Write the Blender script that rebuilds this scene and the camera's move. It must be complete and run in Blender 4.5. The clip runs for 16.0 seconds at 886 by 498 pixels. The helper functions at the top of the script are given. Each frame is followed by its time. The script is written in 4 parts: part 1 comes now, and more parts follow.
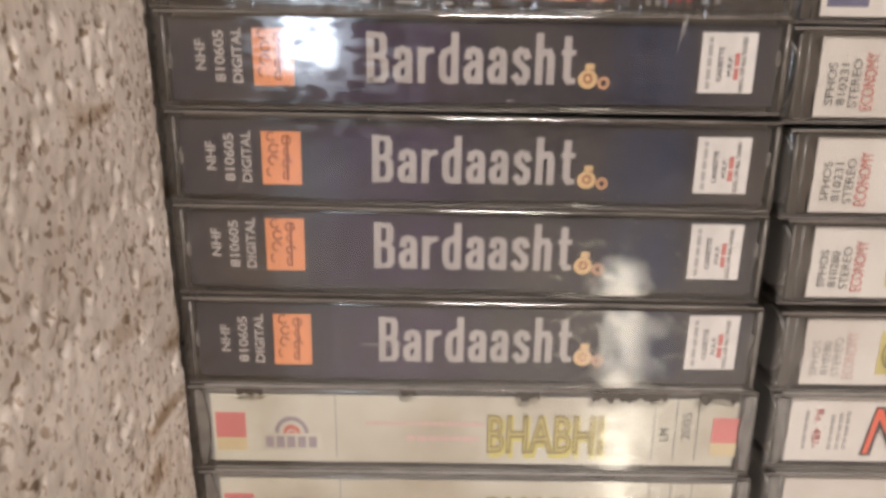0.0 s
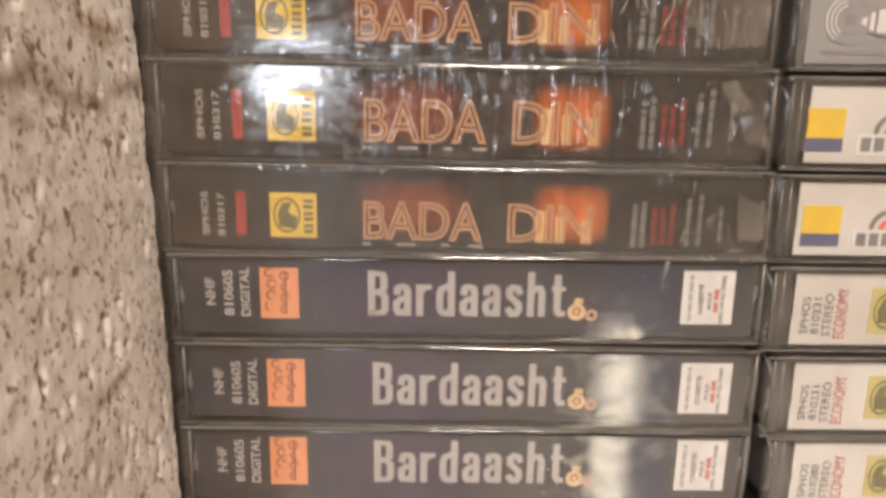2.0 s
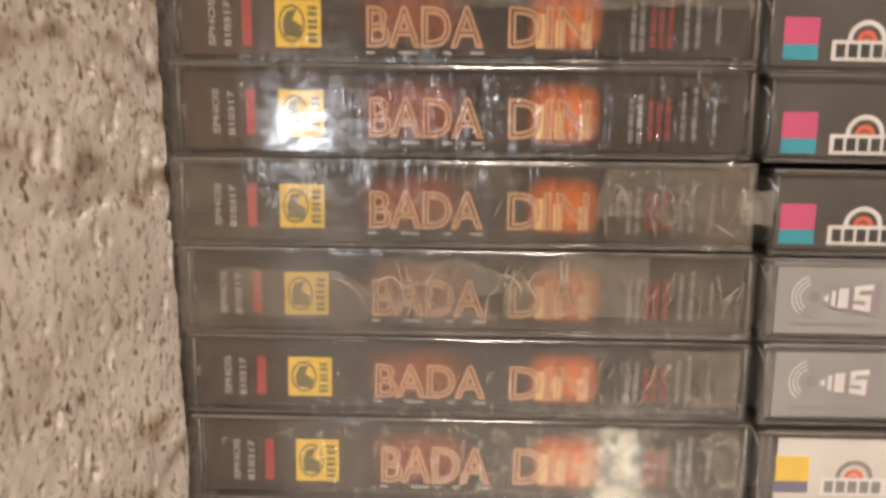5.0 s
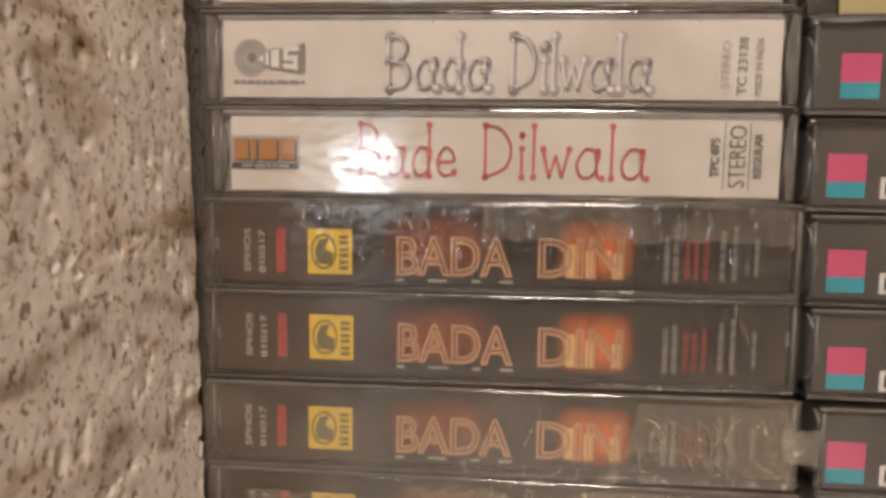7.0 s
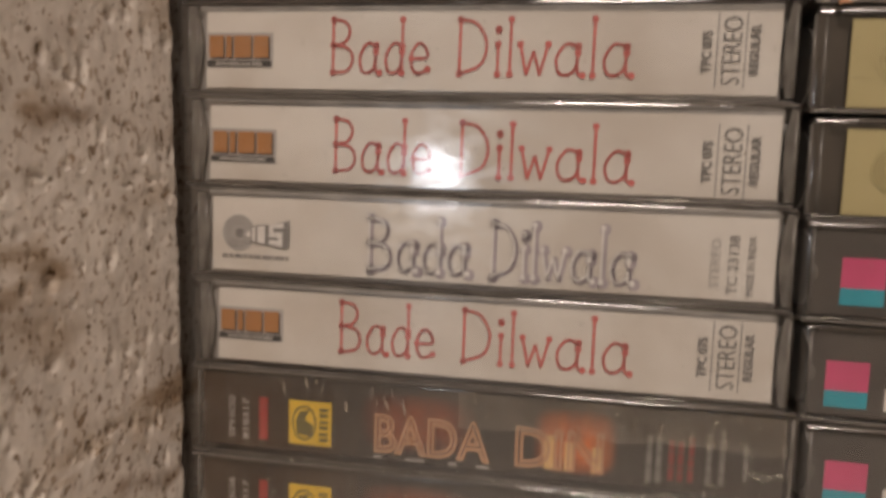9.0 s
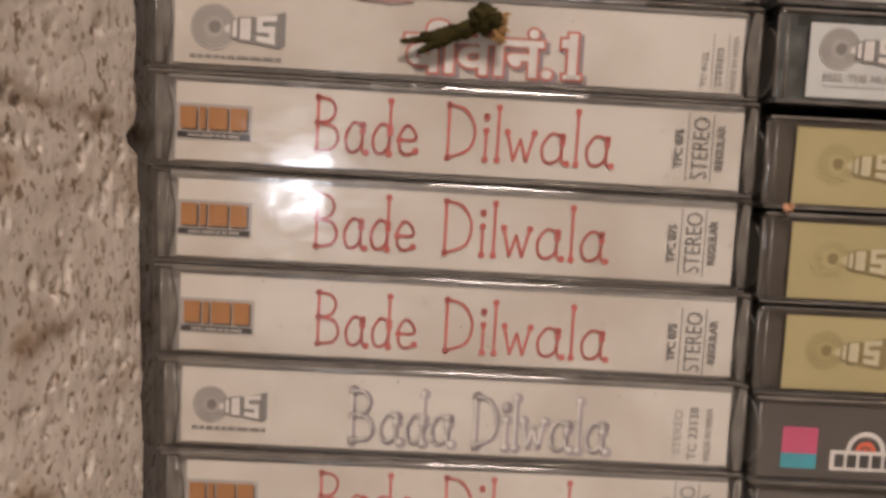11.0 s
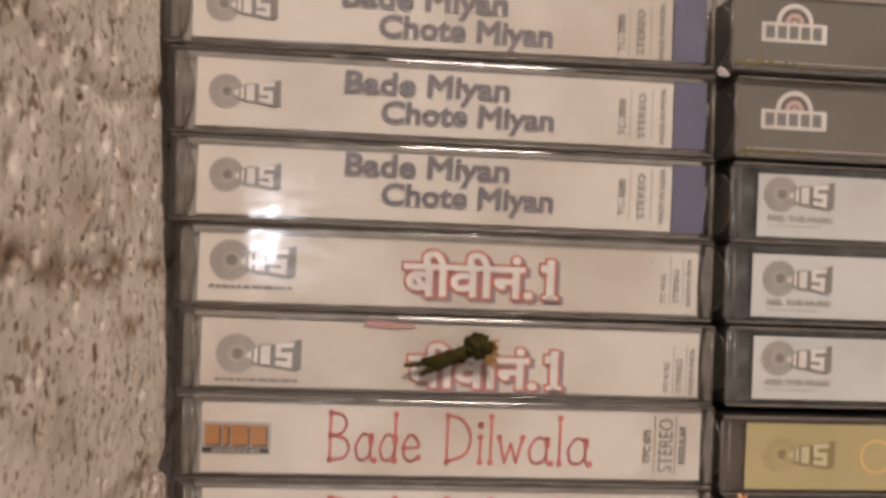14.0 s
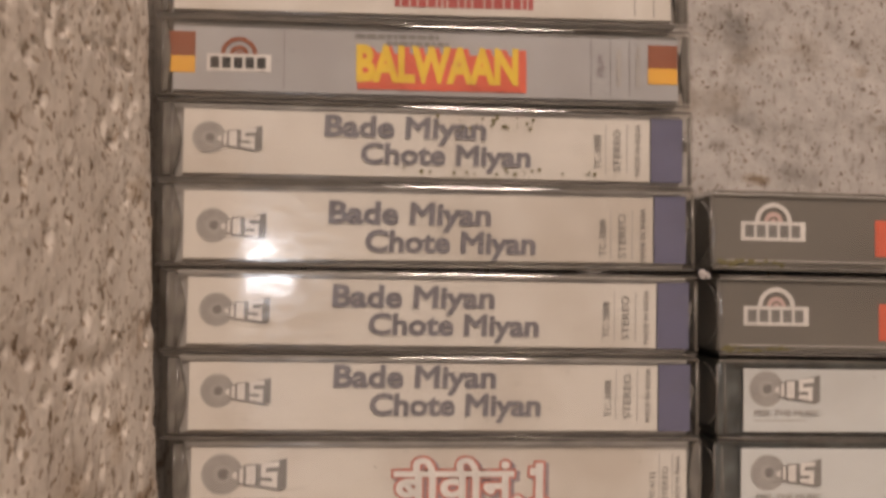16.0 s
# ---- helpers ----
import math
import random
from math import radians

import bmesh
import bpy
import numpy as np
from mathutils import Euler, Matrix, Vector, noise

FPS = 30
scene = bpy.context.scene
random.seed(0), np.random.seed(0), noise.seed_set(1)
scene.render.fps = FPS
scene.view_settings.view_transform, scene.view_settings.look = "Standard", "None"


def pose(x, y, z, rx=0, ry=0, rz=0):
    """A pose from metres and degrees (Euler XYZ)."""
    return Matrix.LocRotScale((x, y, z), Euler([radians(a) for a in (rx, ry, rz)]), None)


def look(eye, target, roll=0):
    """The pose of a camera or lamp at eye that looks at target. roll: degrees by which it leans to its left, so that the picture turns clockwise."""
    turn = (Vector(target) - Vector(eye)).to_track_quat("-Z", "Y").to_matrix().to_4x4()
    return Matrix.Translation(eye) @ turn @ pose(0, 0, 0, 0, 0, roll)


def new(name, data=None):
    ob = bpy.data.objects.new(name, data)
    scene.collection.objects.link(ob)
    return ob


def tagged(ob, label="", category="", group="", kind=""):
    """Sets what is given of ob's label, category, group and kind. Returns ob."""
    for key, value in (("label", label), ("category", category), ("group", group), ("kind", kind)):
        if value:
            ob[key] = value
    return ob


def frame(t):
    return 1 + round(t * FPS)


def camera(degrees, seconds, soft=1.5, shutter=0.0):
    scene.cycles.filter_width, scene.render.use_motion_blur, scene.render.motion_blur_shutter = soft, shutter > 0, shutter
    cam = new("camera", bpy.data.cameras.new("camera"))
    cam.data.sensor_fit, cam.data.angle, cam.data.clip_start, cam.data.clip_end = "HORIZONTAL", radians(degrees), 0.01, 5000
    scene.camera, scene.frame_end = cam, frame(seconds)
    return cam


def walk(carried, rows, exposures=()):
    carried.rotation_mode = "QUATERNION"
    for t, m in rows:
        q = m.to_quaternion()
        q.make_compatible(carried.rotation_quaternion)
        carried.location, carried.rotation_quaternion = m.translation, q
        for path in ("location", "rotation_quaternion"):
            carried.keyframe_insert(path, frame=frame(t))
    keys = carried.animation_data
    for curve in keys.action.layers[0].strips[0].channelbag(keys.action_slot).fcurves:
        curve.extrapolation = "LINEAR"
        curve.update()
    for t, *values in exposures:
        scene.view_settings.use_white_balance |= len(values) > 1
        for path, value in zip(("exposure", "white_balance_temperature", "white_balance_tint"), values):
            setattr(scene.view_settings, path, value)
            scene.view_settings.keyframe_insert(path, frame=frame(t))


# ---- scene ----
cam = camera(66.0, 16.0, 3.4, 0.4)
METRES, EYE, TILT, LEAN, TURN = 0.305, 0.85, -15.3, 0.0, 0.0
EXPO = [(0.0, -0.44, 5900, 13), (0.9, -0.24, 5900, 13), (1.6, -0.25, 6150, 13), (2.5, -0.36, 6280, 13), (5.5, -0.38, 6400, 13), (7.6, -1.0, 6550, 15), (9.2, -1.28, 6520, 15), (11.5, -0.95, 6450, 18), (14.0, -0.92, 6480, 18), (16.0, -1.08, 6800, 19)]
ROWS = [
    (0.0, 0.0, 0.0, 0.0, 0.0, 0.0, 0.0),
    (0.5, -0.0014, -0.0008, 0.0256, -0.04, 0.19, -0.02),
    (1.0, -0.0049, -0.0026, 0.0582, -0.53, 1.09, 0.01),
    (1.5, -0.0, -0.0118, 0.0903, -0.64, 1.96, 0.17),
    (2.0, -0.0023, -0.0242, 0.116, -0.56, 2.76, 0.14),
    (2.5, -0.0014, -0.0359, 0.1442, -0.39, 3.3, 0.12),
    (3.0, -0.0008, -0.0491, 0.1777, -0.33, 4.41, 0.04),
    (3.2, -0.001, -0.0547, 0.1924, -0.1671, 4.6038, -0.0541),
    (5.3, -0.0045, -0.1013, 0.3148, 0.0, 7.12, -0.2),
    (5.5, -0.0018, -0.1078, 0.3269, 0.27, 7.47, -0.35),
    (6.0, -0.0024, -0.1224, 0.3551, 0.58, 8.36, -0.69),
    (6.5, -0.0053, -0.1199, 0.3844, 1.87, 9.07, -0.88),
    (7.0, 0.0105, -0.1068, 0.4134, 4.33, 9.75, -1.47),
    (7.5, 0.0376, -0.1029, 0.4357, 8.52, 9.5, -2.18),
    (8.0, 0.0591, -0.1026, 0.4554, 11.54, 9.21, -3.14),
    (8.5, 0.0592, -0.1142, 0.4924, 11.21, 9.28, -3.69),
    (9.0, 0.061, -0.1148, 0.5214, 9.77, 9.93, -4.06),
    (9.2, 0.056, -0.1152, 0.5384, 8.5571, 10.3752, -4.0773),
    (11.3, -0.0155, -0.1545, 0.6277, -2.35, 11.0, -1.55),
    (11.5, -0.0178, -0.1591, 0.6393, -2.94, 11.04, -1.32),
    (12.0, -0.0331, -0.1756, 0.6654, -4.32, 11.9, -1.13),
    (12.5, -0.0332, -0.1972, 0.6989, -5.17, 12.81, -0.91),
    (13.0, -0.0383, -0.2132, 0.721, -5.01, 13.55, -0.89),
    (13.5, -0.0439, -0.2213, 0.7373, -5.1, 14.02, -0.84),
    (14.0, -0.0456, -0.2345, 0.7604, -4.77, 14.95, -0.28),
    (14.5, -0.0407, -0.245, 0.7893, -4.66, 15.65, 0.2),
    (15.0, -0.0336, -0.2498, 0.8135, -4.41, 16.12, 0.37),
    (15.5, -0.0381, -0.2606, 0.839, -4.01, 16.67, 0.34),
    (16.0, -0.0358, -0.2748, 0.8711, -3.98, 17.31, 0.69),
]
walk(cam, [(t, pose(0, 0, EYE, TILT, LEAN, TURN) @ pose(METRES * x, METRES * y, METRES * z, 90 + pitch, roll, yaw)) for t, x, y, z, yaw, pitch, roll in ROWS], EXPO)

# ---------------------------------------------------------------- world and light
world = bpy.data.worlds.new("world")
scene.world = world
world.use_nodes = True
wn = world.node_tree.nodes
sky = wn.new("ShaderNodeTexSky")
sky.sky_type = "NISHITA"
sky.sun_disc = False
sky.sun_elevation, sky.sun_rotation = radians(35), radians(200)
world.node_tree.links.new(sky.outputs[0], wn["Background"].inputs[0])
wn["Background"].inputs[1].default_value = 0.1


def area_lamp(name, m, sx, sy, watts, colour):
    d = bpy.data.lights.new(name, "AREA")
    d.shape, d.size, d.size_y, d.energy, d.color = "RECTANGLE", sx, sy, watts, colour
    ob = new(name, d)
    ob.matrix_world = m
    return ob


# daylight in the small window of the far wall, warm light of the ceiling fitting
WIN = (-1.53, -7.7, 1.13)
area_lamp("window_daylight", look((WIN[0], WIN[1] + 0.05, WIN[2]), (0, 0.12, 0.98)), 0.58, 0.62, 42, (0.86, 0.94, 1.0))
area_lamp("ceiling_lamp_light", look((0.25, -1.15, 2.47), (0.25, -1.149, 0)), 0.5, 0.5, 95, (1.0, 0.86, 0.73))

# ---------------------------------------------------------------- materials
def material(name):
    m = bpy.data.materials.new(name)
    m.use_nodes = True
    return m, m.node_tree.nodes, m.node_tree.links, m.node_tree.nodes["Principled BSDF"]


def ramp(n, l, fac, stops):
    r = n.new("ShaderNodeValToRGB")
    e = r.color_ramp.elements
    while len(e) < len(stops):
        e.new(0.5)
    for k, (p, c) in enumerate(stops):
        e[k].position, e[k].color = p, (*c, 1)
    l.new(fac, r.inputs[0])
    return r.outputs[0]


def noise_tex(n, l, scale, detail=4, stretch=None, coord="Object", vary=False):
    t = n.new("ShaderNodeTexCoord")
    if vary:
        info, add = n.new("ShaderNodeObjectInfo"), n.new("ShaderNodeVectorMath")
        l.new(t.outputs[coord], add.inputs[0]), l.new(info.outputs["Random"], add.inputs[1])
        mp, x = n.new("ShaderNodeMapping"), n.new("ShaderNodeTexNoise")
        mp.inputs["Scale"].default_value = stretch or (1, 1, 1)
        x.inputs["Scale"].default_value, x.inputs["Detail"].default_value = scale, detail
        l.new(add.outputs[0], mp.inputs[0]), l.new(mp.outputs[0], x.inputs[0])
        return x.outputs[0]
    x = n.new("ShaderNodeTexNoise")
    x.inputs["Scale"].default_value, x.inputs["Detail"].default_value = scale, detail
    if stretch:
        mp = n.new("ShaderNodeMapping")
        mp.inputs["Scale"].default_value = stretch
        l.new(t.outputs[coord], mp.inputs[0])
        l.new(mp.outputs[0], x.inputs[0])
    else:
        l.new(t.outputs[coord], x.inputs[0])
    return x.outputs[0]


def bump(n, l, b, height, strength, dist):
    k = n.new("ShaderNodeBump")
    k.inputs["Strength"].default_value, k.inputs["Distance"].default_value = strength, dist
    l.new(height, k.inputs["Height"])
    l.new(k.outputs[0], b.inputs["Normal"])


def concrete(name, lo, mid, hi, fewer=0.0, joints=()):
    m, n, l, b = material(name)
    big = noise_tex(n, l, 55, 6)
    fine = noise_tex(n, l, 420, 5, (1, 1, 0.5))
    c1 = ramp(n, l, big, [(0.30, lo), (0.42, mid), (0.62, hi)])
    c2 = ramp(n, l, fine, [(0.27, (0.60, 0.55, 0.50)), (0.40, (0.95, 0.94, 0.93)), (0.7, (1.08, 1.07, 1.06))])
    mx = n.new("ShaderNodeMix")
    mx.data_type, mx.blend_type = "RGBA", "MULTIPLY"
    mx.inputs[0].default_value = 1.0
    l.new(c1, mx.inputs[6]), l.new(c2, mx.inputs[7])
    l.new(mx.outputs[2], b.inputs["Base Color"])
    last = mx.outputs[2]
    # ragged pores in three sizes, the shade of their pits put into the colour
    for size, detail, dark, lo_d, hi_d in ((260, 3, (0.60, 0.53, 0.46), 0.29, 0.345), (480, 2, (0.40, 0.33, 0.265), 0.318, 0.365), (850, 1, (0.60, 0.53, 0.47), 0.33, 0.40)):
        pore = ramp(n, l, noise_tex(n, l, size, detail, (1, 0.9, 0.8)), [(lo_d - fewer * .3, dark), (hi_d - fewer * .3, (1, 1, 1))])
        m3 = n.new("ShaderNodeMix")
        m3.data_type, m3.blend_type = "RGBA", "MULTIPLY"
        m3.inputs[0].default_value = 1.0
        l.new(last, m3.inputs[6]), l.new(pore, m3.inputs[7])
        last = m3.outputs[2]
    stain = ramp(n, l, noise_tex(n, l, 26, 5, (1, 1, 1.8)), [(0.30, (0.74, 0.68, 0.61)), (0.41, (1, 1, 1))])
    m4 = n.new("ShaderNodeMix")
    m4.data_type, m4.blend_type = "RGBA", "MULTIPLY"
    m4.inputs[0].default_value = 1.0
    l.new(last, m4.inputs[6]), l.new(stain, m4.inputs[7])
    # brown dirt in broken, mostly level runs, also putting crack shade into the colour
    dirt_shade = ramp(n, l, noise_tex(n, l, 42, 7, (0.7, 0.7, 2.0)), [(0.285, (0.50, 0.41, 0.32)), (0.335, (0.82, 0.77, 0.71)), (0.375, (1, 1, 1))])
    m5 = n.new("ShaderNodeMix")
    m5.data_type, m5.blend_type = "RGBA", "MULTIPLY"
    m5.inputs[0].default_value = 1.0
    l.new(m4.outputs[2], m5.inputs[6]), l.new(dirt_shade, m5.inputs[7])
    last = m5.outputs[2]
    if joints:
        # brown dirt and shade put in colour along level joints between the casting boards
        tc, sep, shift, span = n.new("ShaderNodeTexCoord"), n.new("ShaderNodeSeparateXYZ"), n.new("ShaderNodeMath"), n.new("ShaderNodeMapRange")
        l.new(tc.outputs["Object"], sep.inputs[0])
        shift.operation, shift.inputs[1].default_value = "MULTIPLY_ADD", 0.022
        l.new(noise_tex(n, l, 48, 5), shift.inputs[0]), l.new(sep.outputs["Z"], shift.inputs[2])
        lo_z, hi_z = joints[0] - 0.02, joints[-1] + 0.02
        span.inputs["From Min"].default_value, span.inputs["From Max"].default_value = lo_z + 0.011, hi_z + 0.011
        l.new(shift.outputs[0], span.inputs["Value"])
        stops = []
        for z in joints:
            k = (z - lo_z) / (hi_z - lo_z)
            w = 0.0032 / (hi_z - lo_z)
            stops += [(k - w, (1, 1, 1)), (k, (0.36, 0.27, 0.19)), (k + w, (1, 1, 1))]
        line = ramp(n, l, span.outputs[0], stops)
        keep = ramp(n, l, noise_tex(n, l, 75, 4), [(0.40, (0.08, 0.08, 0.08)), (0.54, (0.90, 0.90, 0.90))])
        m6 = n.new("ShaderNodeMix")
        m6.data_type, m6.blend_type = "RGBA", "MULTIPLY"
        l.new(keep, m6.inputs[0]), l.new(last, m6.inputs[6]), l.new(line, m6.inputs[7])
        last = m6.outputs[2]
    l.new(last, b.inputs["Base Color"])
    b.inputs["Roughness"].default_value = 0.93
    b.inputs["Specular IOR Level"].default_value = 0.25
    bump(n, l, b, noise_tex(n, l, 900, 6), 0.35, 0.0005)
    return m


def paint(name, colour, rough=0.6, vary=0.12, scale=160, spec=0.4):
    """Printed paper or paint: a colour with fine uneven ink and fading."""
    m, n, l, b = material(name)
    lo = tuple(max(0, c * (1 - vary)) for c in colour)
    hi = tuple(min(1, c * (1 + vary * 0.6)) for c in colour)
    l.new(ramp(n, l, noise_tex(n, l, scale, 5), [(0.3, lo), (0.7, hi)]), b.inputs["Base Color"])
    b.inputs["Roughness"].default_value = rough
    b.inputs["Specular IOR Level"].default_value = spec
    bump(n, l, b, noise_tex(n, l, 1500, 3), 0.15, 0.0001)
    return m


def paper(name, colour, stain, worn=0.55):
    """Card stock, yellowed in patches."""
    m, n, l, b = material(name)
    info = n.new("ShaderNodeObjectInfo")
    t = n.new("ShaderNodeTexCoord")
    add = n.new("ShaderNodeVectorMath")
    l.new(t.outputs["Object"], add.inputs[0]), l.new(info.outputs["Random"], add.inputs[1])
    x = n.new("ShaderNodeTexNoise")
    x.inputs["Scale"].default_value, x.inputs["Detail"].default_value = 34, 7
    l.new(add.outputs[0], x.inputs[0])
    l.new(ramp(n, l, x.outputs[0], [(0.33, stain), (worn, colour)]), b.inputs["Base Color"])
    b.inputs["Roughness"].default_value = 0.55
    bump(n, l, b, noise_tex(n, l, 1200, 4), 0.12, 0.0001)
    return m


def clear_plastic(name, tint, rough, wrinkle, scale, stretch, haze=0.0, ior=1.5):
    """Clear moulded plastic or film: see-through, glossy, with scuffs."""
    m, n, l, b = material(name)
    out = n["Material Output"]
    n.remove(b)
    tr = n.new("ShaderNodeBsdfTransparent")
    tr.inputs[0].default_value = (*tint, 1)
    gl = n.new("ShaderNodeBsdfGlossy")
    gl.inputs["Roughness"].default_value = rough
    sc = ramp(n, l, noise_tex(n, l, 240, 6, (1, 1, 2.5), vary=True), [(0.45, (rough,) * 3), (0.72, (rough + 0.22,) * 3)])
    l.new(sc, gl.inputs["Roughness"])
    bp = n.new("ShaderNodeBump")
    bp.inputs["Strength"].default_value, bp.inputs["Distance"].default_value = wrinkle
    l.new(noise_tex(n, l, scale, 3, stretch, vary=True), bp.inputs["Height"])
    l.new(bp.outputs[0], gl.inputs["Normal"])
    lw = n.new("ShaderNodeLayerWeight")
    lw.inputs["Blend"].default_value = 0.5
    pw = n.new("ShaderNodeMath")
    pw.operation, pw.inputs[1].default_value = "POWER", 5.0
    l.new(lw.outputs["Facing"], pw.inputs[0])
    f0 = ((ior - 1) / (ior + 1)) ** 2
    fr = n.new("ShaderNodeMath")
    fr.operation, fr.inputs[1].default_value, fr.inputs[2].default_value = "MULTIPLY_ADD", 1 - f0, f0
    l.new(pw.outputs[0], fr.inputs[0])
    mix = n.new("ShaderNodeMixShader")
    l.new(fr.outputs[0], mix.inputs[0]), l.new(tr.outputs[0], mix.inputs[1]), l.new(gl.outputs[0], mix.inputs[2])
    last = mix
    if haze:
        df = n.new("ShaderNodeBsdfDiffuse")
        df.inputs[0].default_value = (0.61, 0.53, 0.43, 1)
        m2 = n.new("ShaderNodeMixShader")
        dust = ramp(n, l, noise_tex(n, l, 90, 6, (1, 1, 1.6), vary=True), [(0.40, (haze * 0.45,) * 3), (0.75, (haze * 1.6,) * 3)])
        specks = ramp(n, l, noise_tex(n, l, 1100, 2, vary=True), [(0.73, (0, 0, 0)), (0.79, (0.45, 0.45, 0.45))])
        both = n.new("ShaderNodeMix")
        both.data_type, both.blend_type = "RGBA", "ADD"
        both.inputs[0].default_value = 1.0
        l.new(dust, both.inputs[6]), l.new(specks, both.inputs[7])
        l.new(both.outputs[2], m2.inputs[0]), l.new(mix.outputs[0], m2.inputs[1]), l.new(df.outputs[0], m2.inputs[2])
        last = m2
    l.new(last.outputs[0], out.inputs[0])
    return m


def glow_print(name, core, edge, cx, cz, rx, rz):
    """Printed airbrush patch, fading from its middle into the dark card."""
    m, n, l, b = material(name)
    t = n.new("ShaderNodeTexCoord")
    mp = n.new("ShaderNodeMapping")
    mp.inputs["Location"].default_value = (-cx / rx, 0, -cz / rz)
    mp.inputs["Scale"].default_value = (1 / rx, 0, 1 / rz)
    l.new(t.outputs["Object"], mp.inputs[0])
    m1 = n.new("ShaderNodeVectorMath")
    m1.operation = "MULTIPLY"
    l.new(mp.outputs[0], m1.inputs[0]), l.new(mp.outputs[0], m1.inputs[1])
    g = n.new("ShaderNodeVectorMath")
    g.operation = "LENGTH"
    l.new(m1.outputs[0], g.inputs[0])
    mul = n.new("ShaderNodeMix")
    mul.data_type, mul.blend_type = "RGBA", "MULTIPLY"
    mul.inputs[0].default_value = 0.8
    l.new(ramp(n, l, g.outputs["Value"], [(0.12, core), (0.95, edge)]), mul.inputs[6])
    l.new(ramp(n, l, noise_tex(n, l, 260, 4, (1.6, 1, 0.5)), [(0.3, (0.45, 0.4, 0.4)), (0.62, (1, 1, 1))]), mul.inputs[7])
    l.new(mul.outputs[2], b.inputs["Base Color"])
    b.inputs["Roughness"].default_value = 0.5
    return m


CONCRETE = concrete("rough_concrete", (0.50, 0.45, 0.40), (0.60, 0.555, 0.505), (0.68, 0.635, 0.585), 0.0, (0.886, 0.938, 0.957, 1.0207, 1.0515, 1.0895, 1.1185))
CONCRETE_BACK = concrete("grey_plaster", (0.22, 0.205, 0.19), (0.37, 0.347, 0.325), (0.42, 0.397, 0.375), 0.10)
ROOM = paint("limewash", (0.62, 0.55, 0.47), 0.9, 0.15, 6)
# unseen floor, made pale so the low cases reflect more light
FLOORM = paint("brightened_floor", (0.74, 0.72, 0.69), 0.5, 0.12, 9)
# unseen far wall, darkened so the upper cases reflect less
FAR = paint("darkened_far_wall", (0.15, 0.12, 0.095), 0.9, 0.2, 5)
SHELL = clear_plastic("clear_polystyrene", (0.97, 0.97, 0.965), 0.075, (0.32, 0.0004), 48, (1, 1, 1), 0.024, 1.9)
FILM = clear_plastic("shrink_film", (0.985, 0.98, 0.97), 0.07, (0.60, 0.0013), 170, (3.2, 1, 0.45), 0.020, 1.75)
FILM_DULL = clear_plastic("dull_shrink_film", (0.96, 0.955, 0.94), 0.12, (0.45, 0.0014), 130, (2.6, 1, 0.5), 0.085, 1.75)
# dust haze, raised to put the milky veil of reflections into the colour
SHELL_MILKY = clear_plastic("milky_polystyrene", (0.97, 0.97, 0.965), 0.06, (0.12, 0.0004), 48, (1, 1, 1), 0.036, 1.9)
FILM_FOLD = clear_plastic("folded_film", (0.93, 0.92, 0.90), 0.10, (0.6, 0.0016), 150, (2.4, 1, 0.5), 0.12, 1.7)
# pale haze puts the glints of creased film into its colour
FILM_CREASE = clear_plastic("creased_film", (0.92, 0.91, 0.88), 0.14, (0.5, 0.0012), 200, (1, 1, 1), 0.42, 1.8)
TRAY = paint("smoky_polystyrene", (0.066, 0.055, 0.044), 0.35, 0.3, 90, 0.5)
RIM = paint("rim_polystyrene", (0.15, 0.135, 0.12), 0.55, 0.6, 150, 0.25)
TRAY_MID = paint("grey_polystyrene", (0.40, 0.38, 0.355), 0.3, 0.35, 120, 0.5)
TRAY_PALE = paint("pale_polystyrene", (0.34, 0.33, 0.31), 0.35, 0.2, 90, 0.5)
LUG = paint("hinge_polystyrene", (0.16, 0.15, 0.135), 0.22, 0.6, 260, 0.7)
WHITE = paper("white_card", (0.68, 0.645, 0.595), (0.55, 0.50, 0.44))
COOL = paper("cool_white_card", (0.62, 0.64, 0.635), (0.53, 0.54, 0.53))
TRAY_TEAL = paint("dark_green_polystyrene", (0.085, 0.095, 0.095), 0.25, 0.75, 240, 0.6)
RIB = paint("rib_polystyrene", (0.15, 0.14, 0.128), 0.26, 0.6, 300, 0.6)
CREAM = paper("greenish_white_card", (0.62, 0.61, 0.52), (0.38, 0.33, 0.24), 0.62)
NAVY = paper("navy_card", (0.030, 0.027, 0.034), (0.044, 0.036, 0.034))
BLACK = paper("black_brown_card", (0.024, 0.016, 0.011), (0.060, 0.038, 0.024))
CHAR = paper("charcoal_card", (0.058, 0.050, 0.045), (0.085, 0.074, 0.065))
GREYC = paper("grey_card", (0.42, 0.42, 0.43), (0.36, 0.35, 0.35))
SILVER = paper("silver_grey_card", (0.33, 0.32, 0.31), (0.28, 0.27, 0.26))
GOLD = paper("mustard_card", (0.47, 0.40, 0.20), (0.40, 0.34, 0.16))
SLATE = paper("slate_card", (0.155, 0.143, 0.125), (0.13, 0.12, 0.105))
